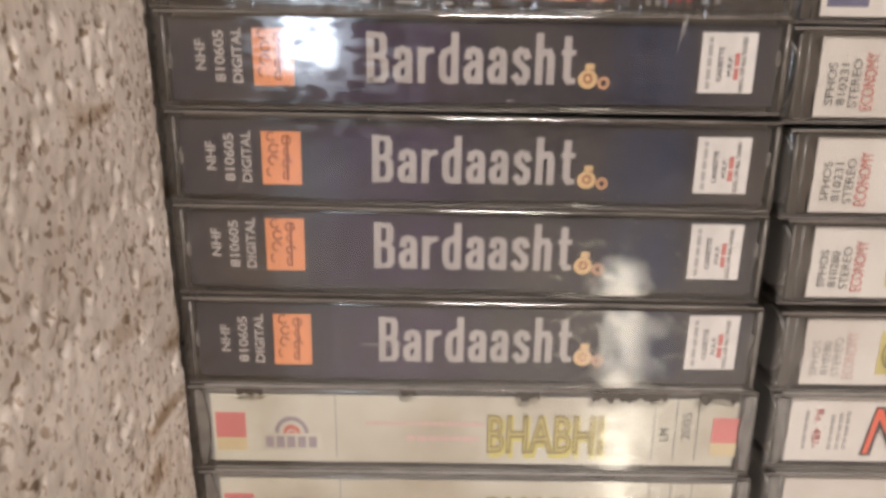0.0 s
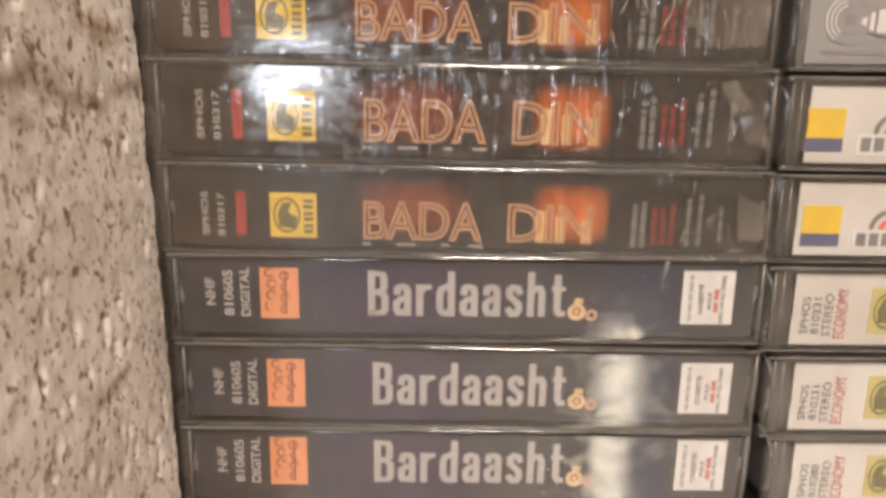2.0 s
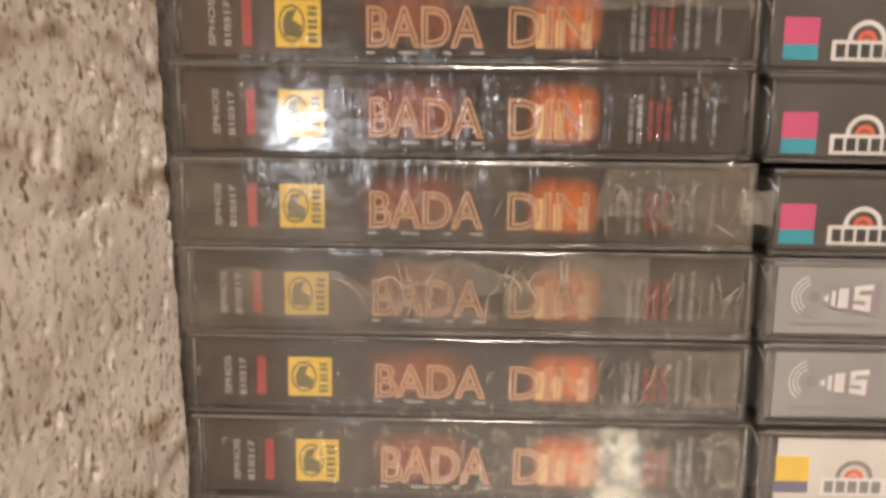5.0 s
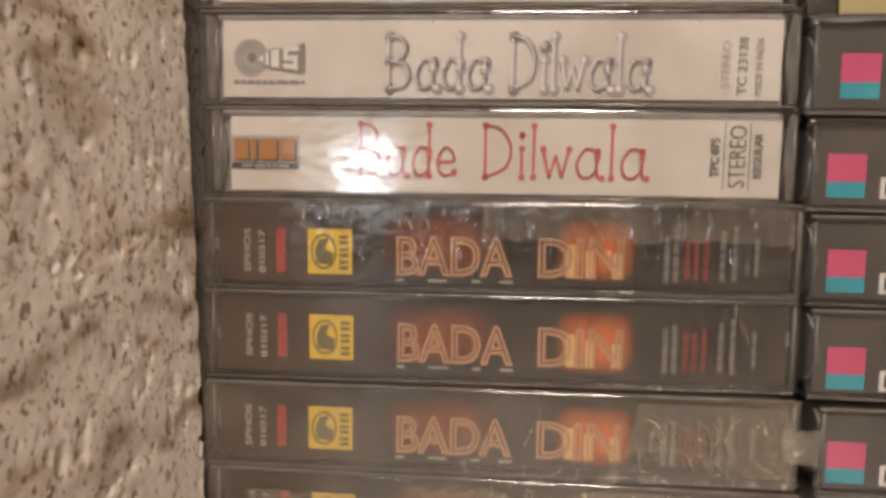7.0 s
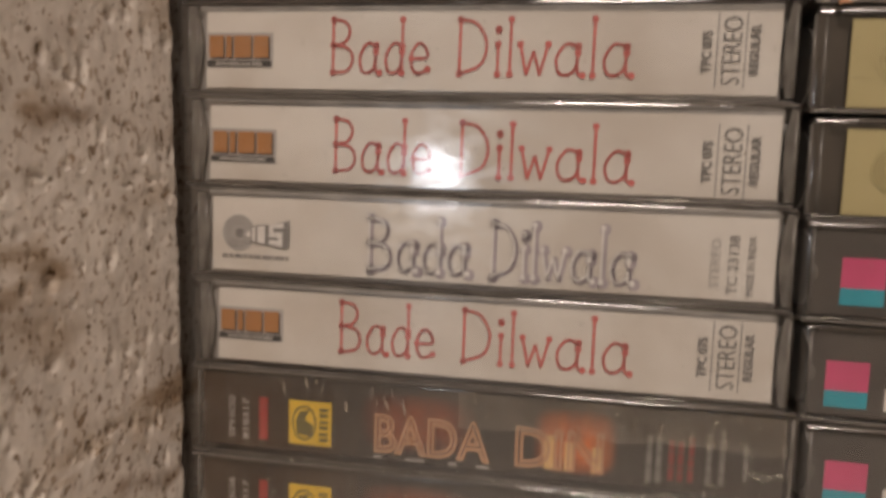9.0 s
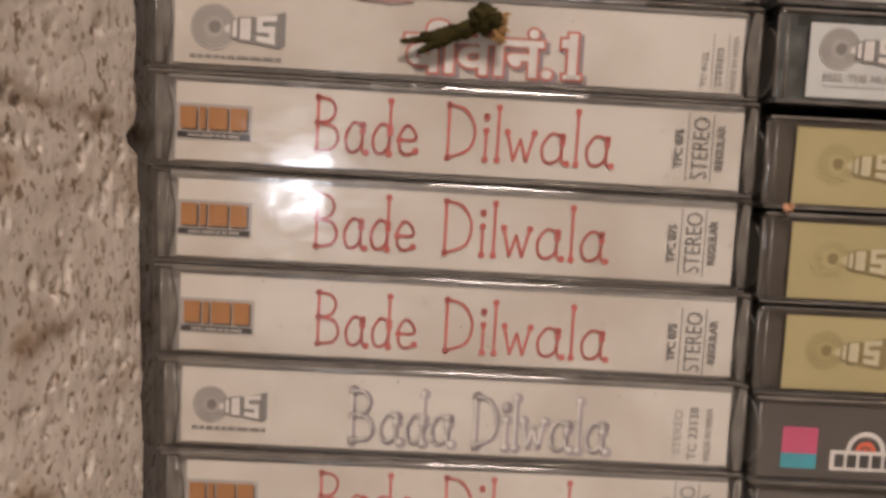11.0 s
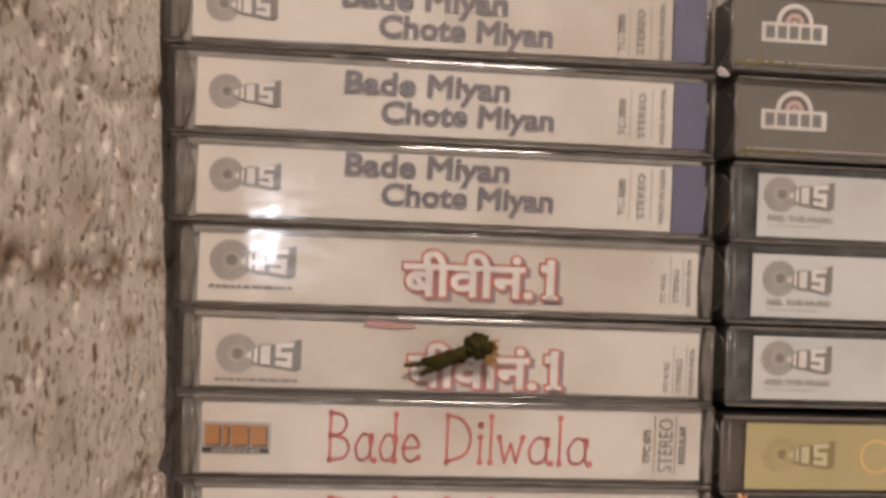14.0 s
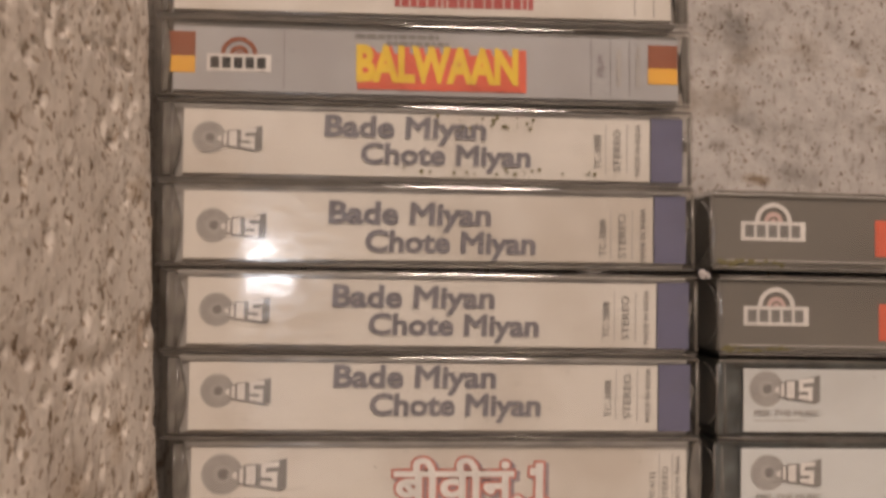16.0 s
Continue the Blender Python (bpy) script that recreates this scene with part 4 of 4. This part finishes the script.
def balwaan():
    ob, c = case_base("boxed cassette, grey card titled Balwaan in yellow and red", GREYC, 2.6, 106.0, 1.5, 15.0, TRAY_PALE)
    for a, b in ((2.9, 9.0), (99.4, 105.6)):
        part("brown_square", ink_rect(a, 8.6, b, 13.6), INK["brown"], c)
        part("amber_strip", ink_rect(a, 5.2, b, 8.6), INK["amber"], c)
    arch_logo(c, 11.2, 5.6, 12.4, INK["white"], INK["black"], INK["brown"])
    rule(c, 26.0), rule(c, 87.5), rule(c, 91.5), rule(c, 95.5)
    bk = part("title_back", ink_rect(40.4, 2.6, 74.3, 10.2, .02), INK["coral"], c)
    part("title_edge", words("BALWAAN", 40.6, 2.5, 74.2, 11.6, lift=.08, bold=.075), INK["coral"], bk)
    part("title", words("BALWAAN", 40.2, 4.0, 72.6, 11.9, lift=.15, bold=.045), INK["yellow"], bk)
    small_line("small_print", c, 40.0, 13.3, 56.5, .9, INK["grey"], 6)
    small_line("small_print", c, 46.0, 11.9, 58.5, .8, INK["grey"], 7)
    part("type_text", words("FILM", 88.8, 6.6, 90.2, 11.0, 90), INK["mauve"], c)
    bars("small_print", c, (92.8, 96.8), INK["lightgrey"], 4.5, 13.0, 8, 1.0)
    return ob


def top_white():
    ob, c = case_base("boxed cassette, white spine card with dark red title", WHITE, 2.9, 105.0, 1.6, 14.8)
    small_line("title", c, 48.0, 3.2, 76.0, 8.0, INK["red"], 3)
    rule(c, 97.0), rule(c, 101.0)
    return ob


def economy_white(code, dim=False):
    ob, c = case_base("boxed cassette, white card with grey code and red economy print", WHITE, 5.0, 105.0, 1.2, 15.0, TRAY)
    g = INK["lightgrey"] if dim else INK["grey"]
    part("code_text", words("SPHOS", 6.6, 3.4, 8.1, 10.6, 90), g, c)
    part("code_text", words(code, 8.7, 3.4, 10.2, 10.4, 90), g, c)
    part("format_text", words("STEREO", 10.8, 3.0, 12.4, 11.2, 90), g, c)
    part("type_text", words("ECONOMY", 13.0, 2.6, 15.2, 12.4, 90), INK["palepink" if dim else "palered"], c)
    dog_square(c, 19.5, 3.6, 8.4, 8.8, "paleyellow")
    return ob


def rupee_white():
    ob, c = case_base("boxed cassette, white card with red price and outlined red title", WHITE, 3.6, 105.0, 1.2, 15.4)
    part("price_text", words("Rs. 48/-", 8.6, 4.4, 10.2, 12.8, -90), INK["red"], c)
    bars("small_print", c, (6.8, 12.0, 13.6, 15.0), INK["lightgrey"], 4.0, 12.5, 14, .6)
    part("title_edge", words("N", 18.6, 2.8, 28.6, 13.6, lift=.06, bold=.05, lean=.2), INK["black"], c)
    part("title", words("N", 19.0, 3.2, 28.2, 13.2, lift=.14, lean=.2), INK["coral"], c)
    return ob


def plain_white():
    return case_base("boxed cassette with a plain white spine card", WHITE, 4.0, 105.0, 1.4, 15.0, TRAY_PALE)[0]


def arch_white():
    ob, c = case_base("boxed cassette, white card with yellow and blue squares", WHITE, 4.4, 105.0, 1.4, 14.9, TRAY)
    part("yellow_square", ink_rect(4.6, 5.8, 11.8, 11.0), INK["yellow"], c)
    part("blue_strip", ink_rect(4.6, 3.4, 11.8, 5.8), INK["violet"], c)
    arch_logo(c, 14.2, 2.9, 13.0, INK["white"], INK["grey"], INK["grey"], INK["coral"])
    return ob


def disc_silver():
    ob, c = case_base("boxed cassette, silver-grey card with disc logo", SILVER, 2.8, 105.0, 1.4, 14.9, TRAY_PALE)
    lg = disc_logo(c, 10.0, 8.8, 4.2, SILVER, INK["mauve"], INK["white"])
    for r in (4.3, 3.5, 2.7):
        part("logo_ring", disc(10.0, 8.8, r, r - .32, 105, 235, .1), INK["white"], lg)
    return ob


def arch_dark():
    ob, c = case_base("boxed cassette, charcoal card with pink and teal squares", CHAR, 1.4, 107.0, 1.2, 15.2, TRAY)
    part("pink_square", ink_rect(3.0, 5.3, 9.6, 10.2), INK["pink"], c)
    part("teal_strip", ink_rect(3.0, 2.5, 9.6, 5.3), INK["teal"], c)
    arch_logo(c, 12.2, 2.4, 13.0, INK["white"], INK["black"], INK["white"], INK["coral"])
    return ob


def disc_gold():
    ob, c = case_base("boxed cassette, mustard-gold card with disc logo", GOLD, 6.4, 105.0, 1.0, 14.9, TRAY)
    disc_logo(c, 14.0, 8.5, 3.8, GOLD, INK["khaki"], INK["paperink"], False)
    bm = disc(35.0, 8.2, 3.6, 3.1)
    part("ring_mark", bm, INK["pale"], c)
    return ob


def disc_white():
    ob, c = case_base("boxed cassette, white card with grey disc logo and slogan", COOL, 6.8, 105.0, 1.4, 14.4, TRAY_TEAL)
    disc_logo(c, 12.2, 10.0, 3.7, INK["lightgrey"], INK["grey"], INK["white"], False)
    part("slogan", words("FEEL THE MUSIC", 9.6, 4.5, 23.6, 5.7, bold=.03), INK["lightgrey"], c)
    part("rule_line", ink_rect(9.6, 3.4, 21.0, 3.6), INK["lightgrey"], c)
    return ob


def arch_slate():
    ob, c = case_base("boxed cassette, slate-grey card with white arch logo", SLATE, 1.4, 107.0, 1.2, 15.6, TRAY_PALE)
    arch_logo(c, 7.2, 6.2, 13.8, INK["white"], INK["grey"], INK["white"], INK["palepink"])
    part("red_word", ink_rect(36.2, 3.4, 60.0, 11.0), INK["coral"], c)
    part("card_fold", box(4.0 * MM, 105 * MM, 1.1 * MM, 1.3 * MM, 1.9 * MM, 2.25 * MM, 0.00008, 1), INK["lightgrey"], c, "worn pale lower fold of the card")
    bm, r = bmesh.new(), random.Random(len(bpy.data.objects))
    for k in range(26):
        add_disc(bm, 2.5 + r.random() ** 2 * 14, 1.4 + r.uniform(-.5, .6), r.uniform(.3, .9), .01, 0, 360, .9 - .003 * k, r.uniform(.2, .5), 9)
    part("grime", bm, INK["olive"], c, "dark grime along the lower edge")
    return ob


LEFT = [bhabhi] * 2 + [bardaasht] * 4 + [bada_din] * 3 + [lambda: bada_din(FILM_DULL)] * 2 + [bada_din] * 2 + [bade_dilwala, bada_dilwala] + [bade_dilwala] * 3 + [biwi_no_one] * 2 + [bade_miyan] * 4 + [balwaan, top_white]
LEFT_Z = [754.3, 771.5, 790.0, 808.0, 825.4, 842.1, 858.9, 875.3, 893.0, 909.0, 926.0, 942.8, 960.2, 977.5, 994.6, 1012.0, 1029.0, 1046.1, 1063.0, 1079.4, 1096.0, 1112.8, 1129.4, 1146.3, 1162.5, 1178.5]
RIGHT_END_Z = [752.9, 770.2, 787.9, 805.9, 823.3, 840.8, 857.0, 873.3, 891.0, 907.6, 925.0, 942.2, 959.6, 976.4, 993.3, 1010.4, 1027.2, 1044.3, 1061.3, 1078.2, 1094.8, 1111.7, 1129.1, 1145.8, 1162.6, 1179.3]
LEFT_X = [6.5, 6.0, 5.8, 5.4, 5.5, 5.3, 5.0, 4.5, 3.9, 3.6, 3.0, 2.8, 2.7, 2.3, 1.75, .9, .2, -.1, -.3, -1.0, -2.0, -2.4, -3.2, -3.7, -3.9, -4.2]
STACK = []


def place_case(maker, m, long=1.0, shift=(0, 0), lift=(0, 0), west=0.0):
    """shift, lift: how far, in mm, the print of this card sits off at its left and right end, along and across."""
    ob = maker()
    ob.matrix_basis = m @ Matrix.Diagonal((long, 1, 1, 1))
    for c in ob.children_recursive:
        if west and c.parent is ob and c.name.startswith(("shell", "moulded_rim", "shrink_wrap")):
            for v in c.data.vertices:
                if v.co.x < 0.0014:
                    v.co.x -= west * MM
        if c.parent is not ob and not c.name.startswith("blue_band"):
            for v in c.data.vertices:
                t = v.co.x / 0.1085
                v.co.x += (shift[0] + (shift[1] - shift[0]) * t) * MM
                v.co.z += (lift[0] + (lift[1] - lift[0]) * t) * MM
    return ob


# how each card has slipped in its case: along at the left and right end, across at the left and right end, mm
SLIP = {1: (0, .6, 0, 0), 2: (-.9, .8, -.9, .6), 3: (-1.1, .6, 0, .4), 4: (-.8, 0, -1.0, -.4), 5: (-.9, -.6, -.3, -.1),
        6: (.3, -1.6, -.4, -1.2), 7: (.8, 0, 0, .1), 10: (.2, 0, 0, 0), 11: (.5, .2, .4, -.2), 12: (.4, 0, -.7, -.5),
        13: (0, 0, .2, .1), 14: (.1, -.3, -.9, -1.0), 15: (.1, .2, -.4, -1.1), 16: (0, 0, 0, 0), 17: (.2, .1, 0, 0),
        18: (.6, .7, -1.5, -1.3), 19: (-.2, .2, .2, 0), 20: (.1, .2, .5, .5), 21: (.2, .1, -.3, -.3), 22: (.3, 0, -.6, -1.2), 23: (-.4, -.4, .2, 0)}
SLIP_EAST = {6: (.9, 0, -.3, -.3), 7: (-.9, 0, 0, 0), 10: (-1.0, 0, -.3, -.3), 11: (.3, 0, -.7, -.7), 12: (.6, 0, 0, 0), 13: (.7, 0, .1, .1), 14: (2.6, 2, .5, .5),
             19: (.4, 0, -.5, -.5), 20: (-.6, 0, .3, .3), 21: (-.7, 0, 0, 0), 22: (.3, 0, 0, 0)}


rnd = random.Random(4)
for i, maker in enumerate(LEFT):
    z = LEFT_Z[i] * MM
    slope = math.degrees(math.atan2(LEFT_Z[i] - RIGHT_END_Z[i], 106.0))
    long = 1.018 if i < 2 else 1.005 if i < 6 else 1.008 if i < 13 else 0.986
    a, b = (0, 0) if i < 6 else (-1.5, .6) if i < 13 else (-2.2, .3)
    slip = SLIP.get(i, (0, 0, 0, 0))
    ob = place_case(maker, pose((LEFT_X[i] - long * CASE_W / 2) * MM, spine_y(z + 0.008) + rnd.uniform(-.0004, .0004), z + 0.00003, 0.3 if i > 19 else 0, slope, rnd.uniform(-.25, .25)), long, (a + slip[0], b + slip[1]), slip[2:], 0.9)
    top = LEFT_Z[i + 1] if i + 1 < len(LEFT_Z) else LEFT_Z[i] + 16.8
    ob.scale.z = (top - LEFT_Z[i] - 0.08) / CASE_H
    STACK.append(ob)

RIGHT_X = [65, 65, 64.3, 63.6, 61.9, 60.5, 60.6, 60.5, 61, 60.2, 61, 59.2, 58.7, 57.6, 56.6, 55.4, 54.7, 54.3, 54.6, 53.8, 54.2, 54.2, 52.5]
RIGHT_Z = [754.0, 770.9, 787.9, 805.6, 822.0, 839.2, 856.0, 873.0, 890.2, 907.2, 924.0, 941.6, 958.3, 975.2, 992.0, 1008.5, 1025.5, 1042.5, 1061.0, 1078.0, 1094.5, 1111.7, 1129.2]
EAST = [plain_white, rupee_white, lambda: economy_white("810280", True), lambda: economy_white("810280")] + [lambda: economy_white("810231")] * 2
EAST += [arch_white] * 2 + [disc_silver] * 2 + [arch_dark] * 5 + [disc_gold] * 3 + [disc_white] * 3 + [arch_slate] * 2
for i in range(23):
    z = RIGHT_Z[i] * MM
    maker = EAST[i]
    slip = SLIP_EAST.get(i, (0, 0, 0, 0))
    place_case(maker, pose(RIGHT_X[i] * MM, spine_y(z + 0.008) + rnd.uniform(-.0006, .0006), z + 0.0003, 0, 0.75, rnd.uniform(-.3, .3)), 1.0, slip[:2], slip[2:], 1.3 if i < 6 else 0.8 if i < 15 else -0.4)


# ---------------------------------------------------------------- wear and loose bits
def crumpled(name, bm, mat, ob, label=""):
    for f in bm.faces:
        f.smooth = True
    return part(name, bm, mat, ob, label)


def fold_patch(ob, outline, name="wrap_fold"):
    """An overlapping or torn layer of the cellophane, lying on the wrap."""
    def inside(u, v):
        hit = False
        for (a, b), (c, d) in zip(outline, outline[1:] + outline[:1]):
            if (b > v) != (d > v) and u < a + (v - b) * (c - a) / (d - b):
                hit = not hit
        return hit

    def corner(i, j):
        if (i, j) not in seen:
            u, v = us0 + i * step, vs0 + j * step
            crease = abs(noise.noise(Vector((u * 0.42 + v * 0.12, v * 0.10, us0)))) + 0.5 * abs(noise.noise(Vector((u * 0.9 - v * 0.25, v * 0.22, vs0 + 5))))
            seen[i, j] = bm.verts.new((u * MM, (-0.80 - 0.55 * crease) * MM, v * MM))
        return seen[i, j]

    bm, seen, step = bmesh.new(), {}, 0.4
    us0, vs0 = min(p[0] for p in outline), min(p[1] for p in outline)
    for i in range(int((max(p[0] for p in outline) - us0) / step) + 1):
        for j in range(int((max(p[1] for p in outline) - vs0) / step) + 1):
            if inside(us0 + (i + .5) * step, vs0 + (j + .5) * step):
                bm.faces.new((corner(i, j), corner(i + 1, j), corner(i + 1, j + 1), corner(i, j + 1)))
    return crumpled(name, bm, FILM_FOLD, ob, "hazy folded cellophane layer")


def ragged(u0, u1, v, amp, seed, n=16):
    r = random.Random(seed)
    return [(u0 + (u1 - u0) * k / n, v + r.uniform(-amp, amp)) for k in range(n + 1)]


fold_patch(STACK[12], [(106.5, 15.8), (52, 15.8)] + ragged(52, 106.5, 9.6, .7, 3))
fold_patch(STACK[9], [(38, 15.2), (46, 13.8), (52, 15.5), (60, 12.6), (68, 12.0), (66, 9.2), (56, 8.0), (50, 5.0), (44, 7.6), (34, 8.0)])
fold_patch(STACK[10], [(106.8, 15.2), (80, 15.4)] + ragged(78, 92, 5.5, 1.4, 5, 6) + [(106.8, 2.0)])
fold_patch(STACK[9], [(88, 15.5), (70, 15.4), (62, 12.0)] + ragged(34, 60, 3.4, 1.2, 8, 9)[::-1] + [(8, 4.0), (6, 12.8), (30, 12.2), (36, 8.6), (60, 4.6), (88, 4.2)])
fold_patch(STACK[8], [(88, 15.4), (106, 15.0), (106, 4.0), (98, 3.0), (92, 7.5)])
fold_patch(STACK[7], [(97.5, 13.8), (100, 14.4), (106.0, 7.5), (107.0, 4.0), (103, 4.5)])
fold_patch(STACK[6], [(101, 12.8), (106.5, 9.6), (106.5, 4.2), (102, 4.0)])
bm = bmesh.new()
for k in range(9):
    for j in range(7):
        u, v = 105.5 + 6.0 * k / 8, 5.2 + 6.4 * j / 6
        bm.verts.new((u * MM, (-0.5 - 0.9 * k / 8 + 0.8 * noise.noise(Vector((u * .9, v * .9, 4)))) * MM, (v + .6 * noise.noise(Vector((u, v * .3, 7)))) * MM))
bm.verts.ensure_lookup_table()
for k in range(8):
    for j in range(6):
        bm.faces.new([bm.verts[a] for a in (k * 7 + j, (k + 1) * 7 + j, (k + 1) * 7 + j + 1, k * 7 + j + 1)])
crumpled("wrap_flap", bm, FILM_CREASE, STACK[10], "loose crumpled cellophane flap")

def creases(ob, count, u_range, v_range, seed, reach=6.0):
    """Sharp ridges in the wrap: bent tents of film, some looping back on themselves. Their pale haze stands in for
    glints.
    """
    r = random.Random(seed)
    bm = bmesh.new()
    for _ in range(count):
        u, v = r.uniform(*u_range), r.uniform(*v_range)
        way, bend, w = r.gauss(1.57, .32), r.uniform(-.15, .15), r.uniform(.14, .34)
        n = int(r.uniform(.5, 1.0) * reach / .5)
        rows = []
        for k in range(n + 1):
            d = (math.cos(way), math.sin(way))
            t = w * math.sin(math.pi * (k + .4) / (n + .8))
            if not (0.6 < u < 107.5 and 0.5 < v < 16.0):
                break
            rows.append([bm.verts.new(((u + e * t * d[1]) * MM, (-0.95 - (1 - abs(e)) * t * 1.6) * MM, (v - e * t * d[0]) * MM)) for e in (-1, 0, 1)])
            u, v, way, bend = u + .5 * d[0], v + .5 * d[1], way + bend * .35, bend + r.uniform(-.12, .12)
        for a, b in zip(rows, rows[1:]):
            for j in (0, 1):
                bm.faces.new((a[j], a[j + 1], b[j + 1], b[j]))
    part("wrap_crease", bm, FILM_CREASE, ob, "sharp cellophane creases, paled in place of glints")


creases(STACK[9], 26, (34, 76), (2, 7), 21, 13.0)
creases(STACK[9], 24, (84, 105), (3, 9), 31, 8.0)
creases(STACK[10], 22, (80, 106), (2, 8), 22, 8.0)
creases(STACK[10], 7, (45, 64), (3, 11), 23, 5.0)
creases(STACK[12], 22, (14, 100), (9, 15), 24, 4.0)
creases(STACK[8], 22, (70, 106), (2, 10), 25, 6.0)
creases(STACK[7], 9, (16, 52), (13.2, 15.6), 26, 2.5)
creases(STACK[11], 6, (84, 106), (2, 14), 27, 5.0)
creases(STACK[6], 6, (90, 106), (2, 13), 28, 4.0)

# remnants of dark tape and dirt along the upper edge of the lower pale case
for k, (a, b) in enumerate(((9.0, 14.0), (40.0, 43.0), (62.0, 66.5), (76.5, 91.0), (97.0, 104.5))):
    r = random.Random(40 + k)
    n = int((b - a) / .7) + 2
    edge = [(a + (b - a) * j / n, 16.1) for j in range(n + 1)] + [(b - (b - a) * j / n, 15.3 - r.random() * (1.4 if k > 1 else .5)) for j in range(n + 1)]
    bm = bmesh.new()
    bm.faces.new([bm.verts.new((u * MM, -0.06 * MM, v * MM)) for u, v in edge])
    part("tape_remnant", bm, TRAY, STACK[1], "torn dark tape remnant on the edge")

# pink stain and mould specks behind the plastic
card = [c for c in STACK[18].children if c.name.startswith("inlay_card")][0]
bm, r = bmesh.new(), random.Random(9)
for k in range(15):
    add_disc(bm, 36.6 + .62 * k, 14.5 - .025 * k + r.uniform(-.25, .25), r.uniform(.7, 1.3), .01, 0, 360, 1.0 - .004 * k, r.uniform(.5, 1.1) * (1 - k / 24), 14)
part("pink_stain", bm, INK["stain"], card)
card = [c for c in STACK[23].children if c.name.startswith("inlay_card")][0]
bm, r = bmesh.new(), random.Random(12)
for k in range(46):
    low = r.random() < .5
    add_disc(bm, r.uniform(40, 90) if low else r.gauss(68, 8), r.uniform(2.2, 3.6) if low else r.uniform(11.8, 14.4), r.uniform(.12, .42), .01, 0, 360, 1.0, n=8)
part("mould_specks", bm, INK["olive"], card)


def dried_flower():
    """A dried flower bud with its stalk, stuck to the front of a case."""
    ob = tagged(new("dried_flower"), "dried green flower bud with yellow tip and stalk", "flower")
    ob.matrix_basis = STACK[18].matrix_basis @ Matrix.Translation((0, -0.0002, 0))
    bm = bmesh.new()
    bmesh.ops.create_icosphere(bm, subdivisions=4, radius=1.0)
    for v in bm.verts:
        k = 1 + 0.45 * noise.noise(v.co * 2.6) + 0.2 * noise.noise(v.co * 7)
        v.co = Vector(((58.6 + v.co.x * 2.6 * k) * MM, (-1.6 + v.co.y * 1.9 * k) * MM, (11.0 + v.co.z * 2.4 * k) * MM))
    crumpled("bud", bm, INK["leaf"], ob)
    bm = bmesh.new()
    r = random.Random(3)
    for k in range(70):
        a, b = r.uniform(59.8, 61.8), r.uniform(7.6, 12.2)
        d = Vector((r.uniform(.3, 1.0), -r.uniform(0, .6), r.uniform(-.7, .5)))
        p = Vector((a, -r.uniform(.3, 2.0), b))
        q = p + d * r.uniform(.9, 1.8)
        w = Vector((-d.z, 0, d.x)).normalized() * .22
        bm.faces.new([bm.verts.new(c * MM) for c in (p - w, p + w, q + w * .6, q - w * .6)])
    part("petals", bm, INK["petal"], ob, "ochre yellow petal tips")
    for (u0, v0), (u1, v1), r0, r1 in (((57.5, 10.4), (49.5, 7.0), 1.75, 1.35), ((50.5, 7.6), (44.0, 6.6), 1.0, .3), ((51.0, 7.0), (47.2, 5.0), 1.2, .5), ((54, 9.2), (47.4, 7.9), 1.1, .35)):
        bm = bmesh.new()
        n = 16
        rings = []
        for k in range(n + 1):
            t = k / n
            rad = (r0 + (r1 - r0) * t)
            ring = []
            for j in range(8):
                a = j * math.tau / 8
                q = Vector((u0 + (u1 - u0) * t, -0.8, v0 + (v1 - v0) * t))
                e = rad * (1 + .55 * noise.noise(q * 1.3 + Vector((a, 0, 0))))
                ring.append(bm.verts.new(((q.x + .25 * math.cos(a) * e) * MM, (q.y - math.cos(a) * e * .75) * MM, (q.z + math.sin(a) * e) * MM)))
            rings.append(ring)
        for k in range(n):
            for j in range(8):
                bm.faces.new((rings[k][j], rings[k][(j + 1) % 8], rings[k + 1][(j + 1) % 8], rings[k + 1][j]))
        crumpled("stalk", bm, INK["leaf"], ob)
    return ob


dried_flower()


def scrap(label, x, z, w, mat, seed):
    ob = tagged(new("scrap"), label, "scrap")
    ob.matrix_basis = pose(x, spine_y(z) - 0.0006, z)
    bm = bmesh.new()
    bmesh.ops.create_grid(bm, x_segments=8, y_segments=6, size=1.0)
    for v in bm.verts:
        q = v.co.copy()
        v.co = Vector((q.x * w + w * .5 * noise.noise(q * 1.1 + Vector((seed, 0, 0))), w * .9 * noise.noise(q * 1.7 + Vector((0, seed, 0))) - .3 * w, q.y * w * .7 + w * .5 * noise.noise(q * 1.3 + Vector((0, 0, seed)))))
    crumpled("crumple", bm, mat, ob)


scrap("tiny crumpled scrap of white plastic between cassettes", 0.0515, 1.1285, 0.0011, INK["silver"], 2)
scrap("tiny brown scrap caught between cassettes", 0.0592, 1.0430, 0.0009, INK["tan"], 5)

for row, marks in ((5, ((89.6, 15.6, 88.9, 10.2), (90.0, 15.9, 89.7, 13.0), (60.0, 2.0, 61.5, 2.3))), (3, ((80.5, 5.0, 86.0, 4.6),)), (2, ((33.0, 8.4, 47.0, 8.1), (84.0, 12.2, 84.4, 11.0)))):
    for u0, v0, u1, v1 in marks:
        bm = bmesh.new()
        d = Vector((v1 - v0, 0, u0 - u1)).normalized() * 0.09
        bm.faces.new([bm.verts.new((a * MM, -0.02 * MM, b * MM)) for a, b in ((u0 - d.x, v0 - d.z), (u0 + d.x, v0 + d.z), (u1 + d.x * .3, v1 + d.z * .3), (u1 - d.x * .3, v1 - d.z * .3))])
        part("scratch", bm, INK["lightgrey"], STACK[row], "pale scratch in the plastic")
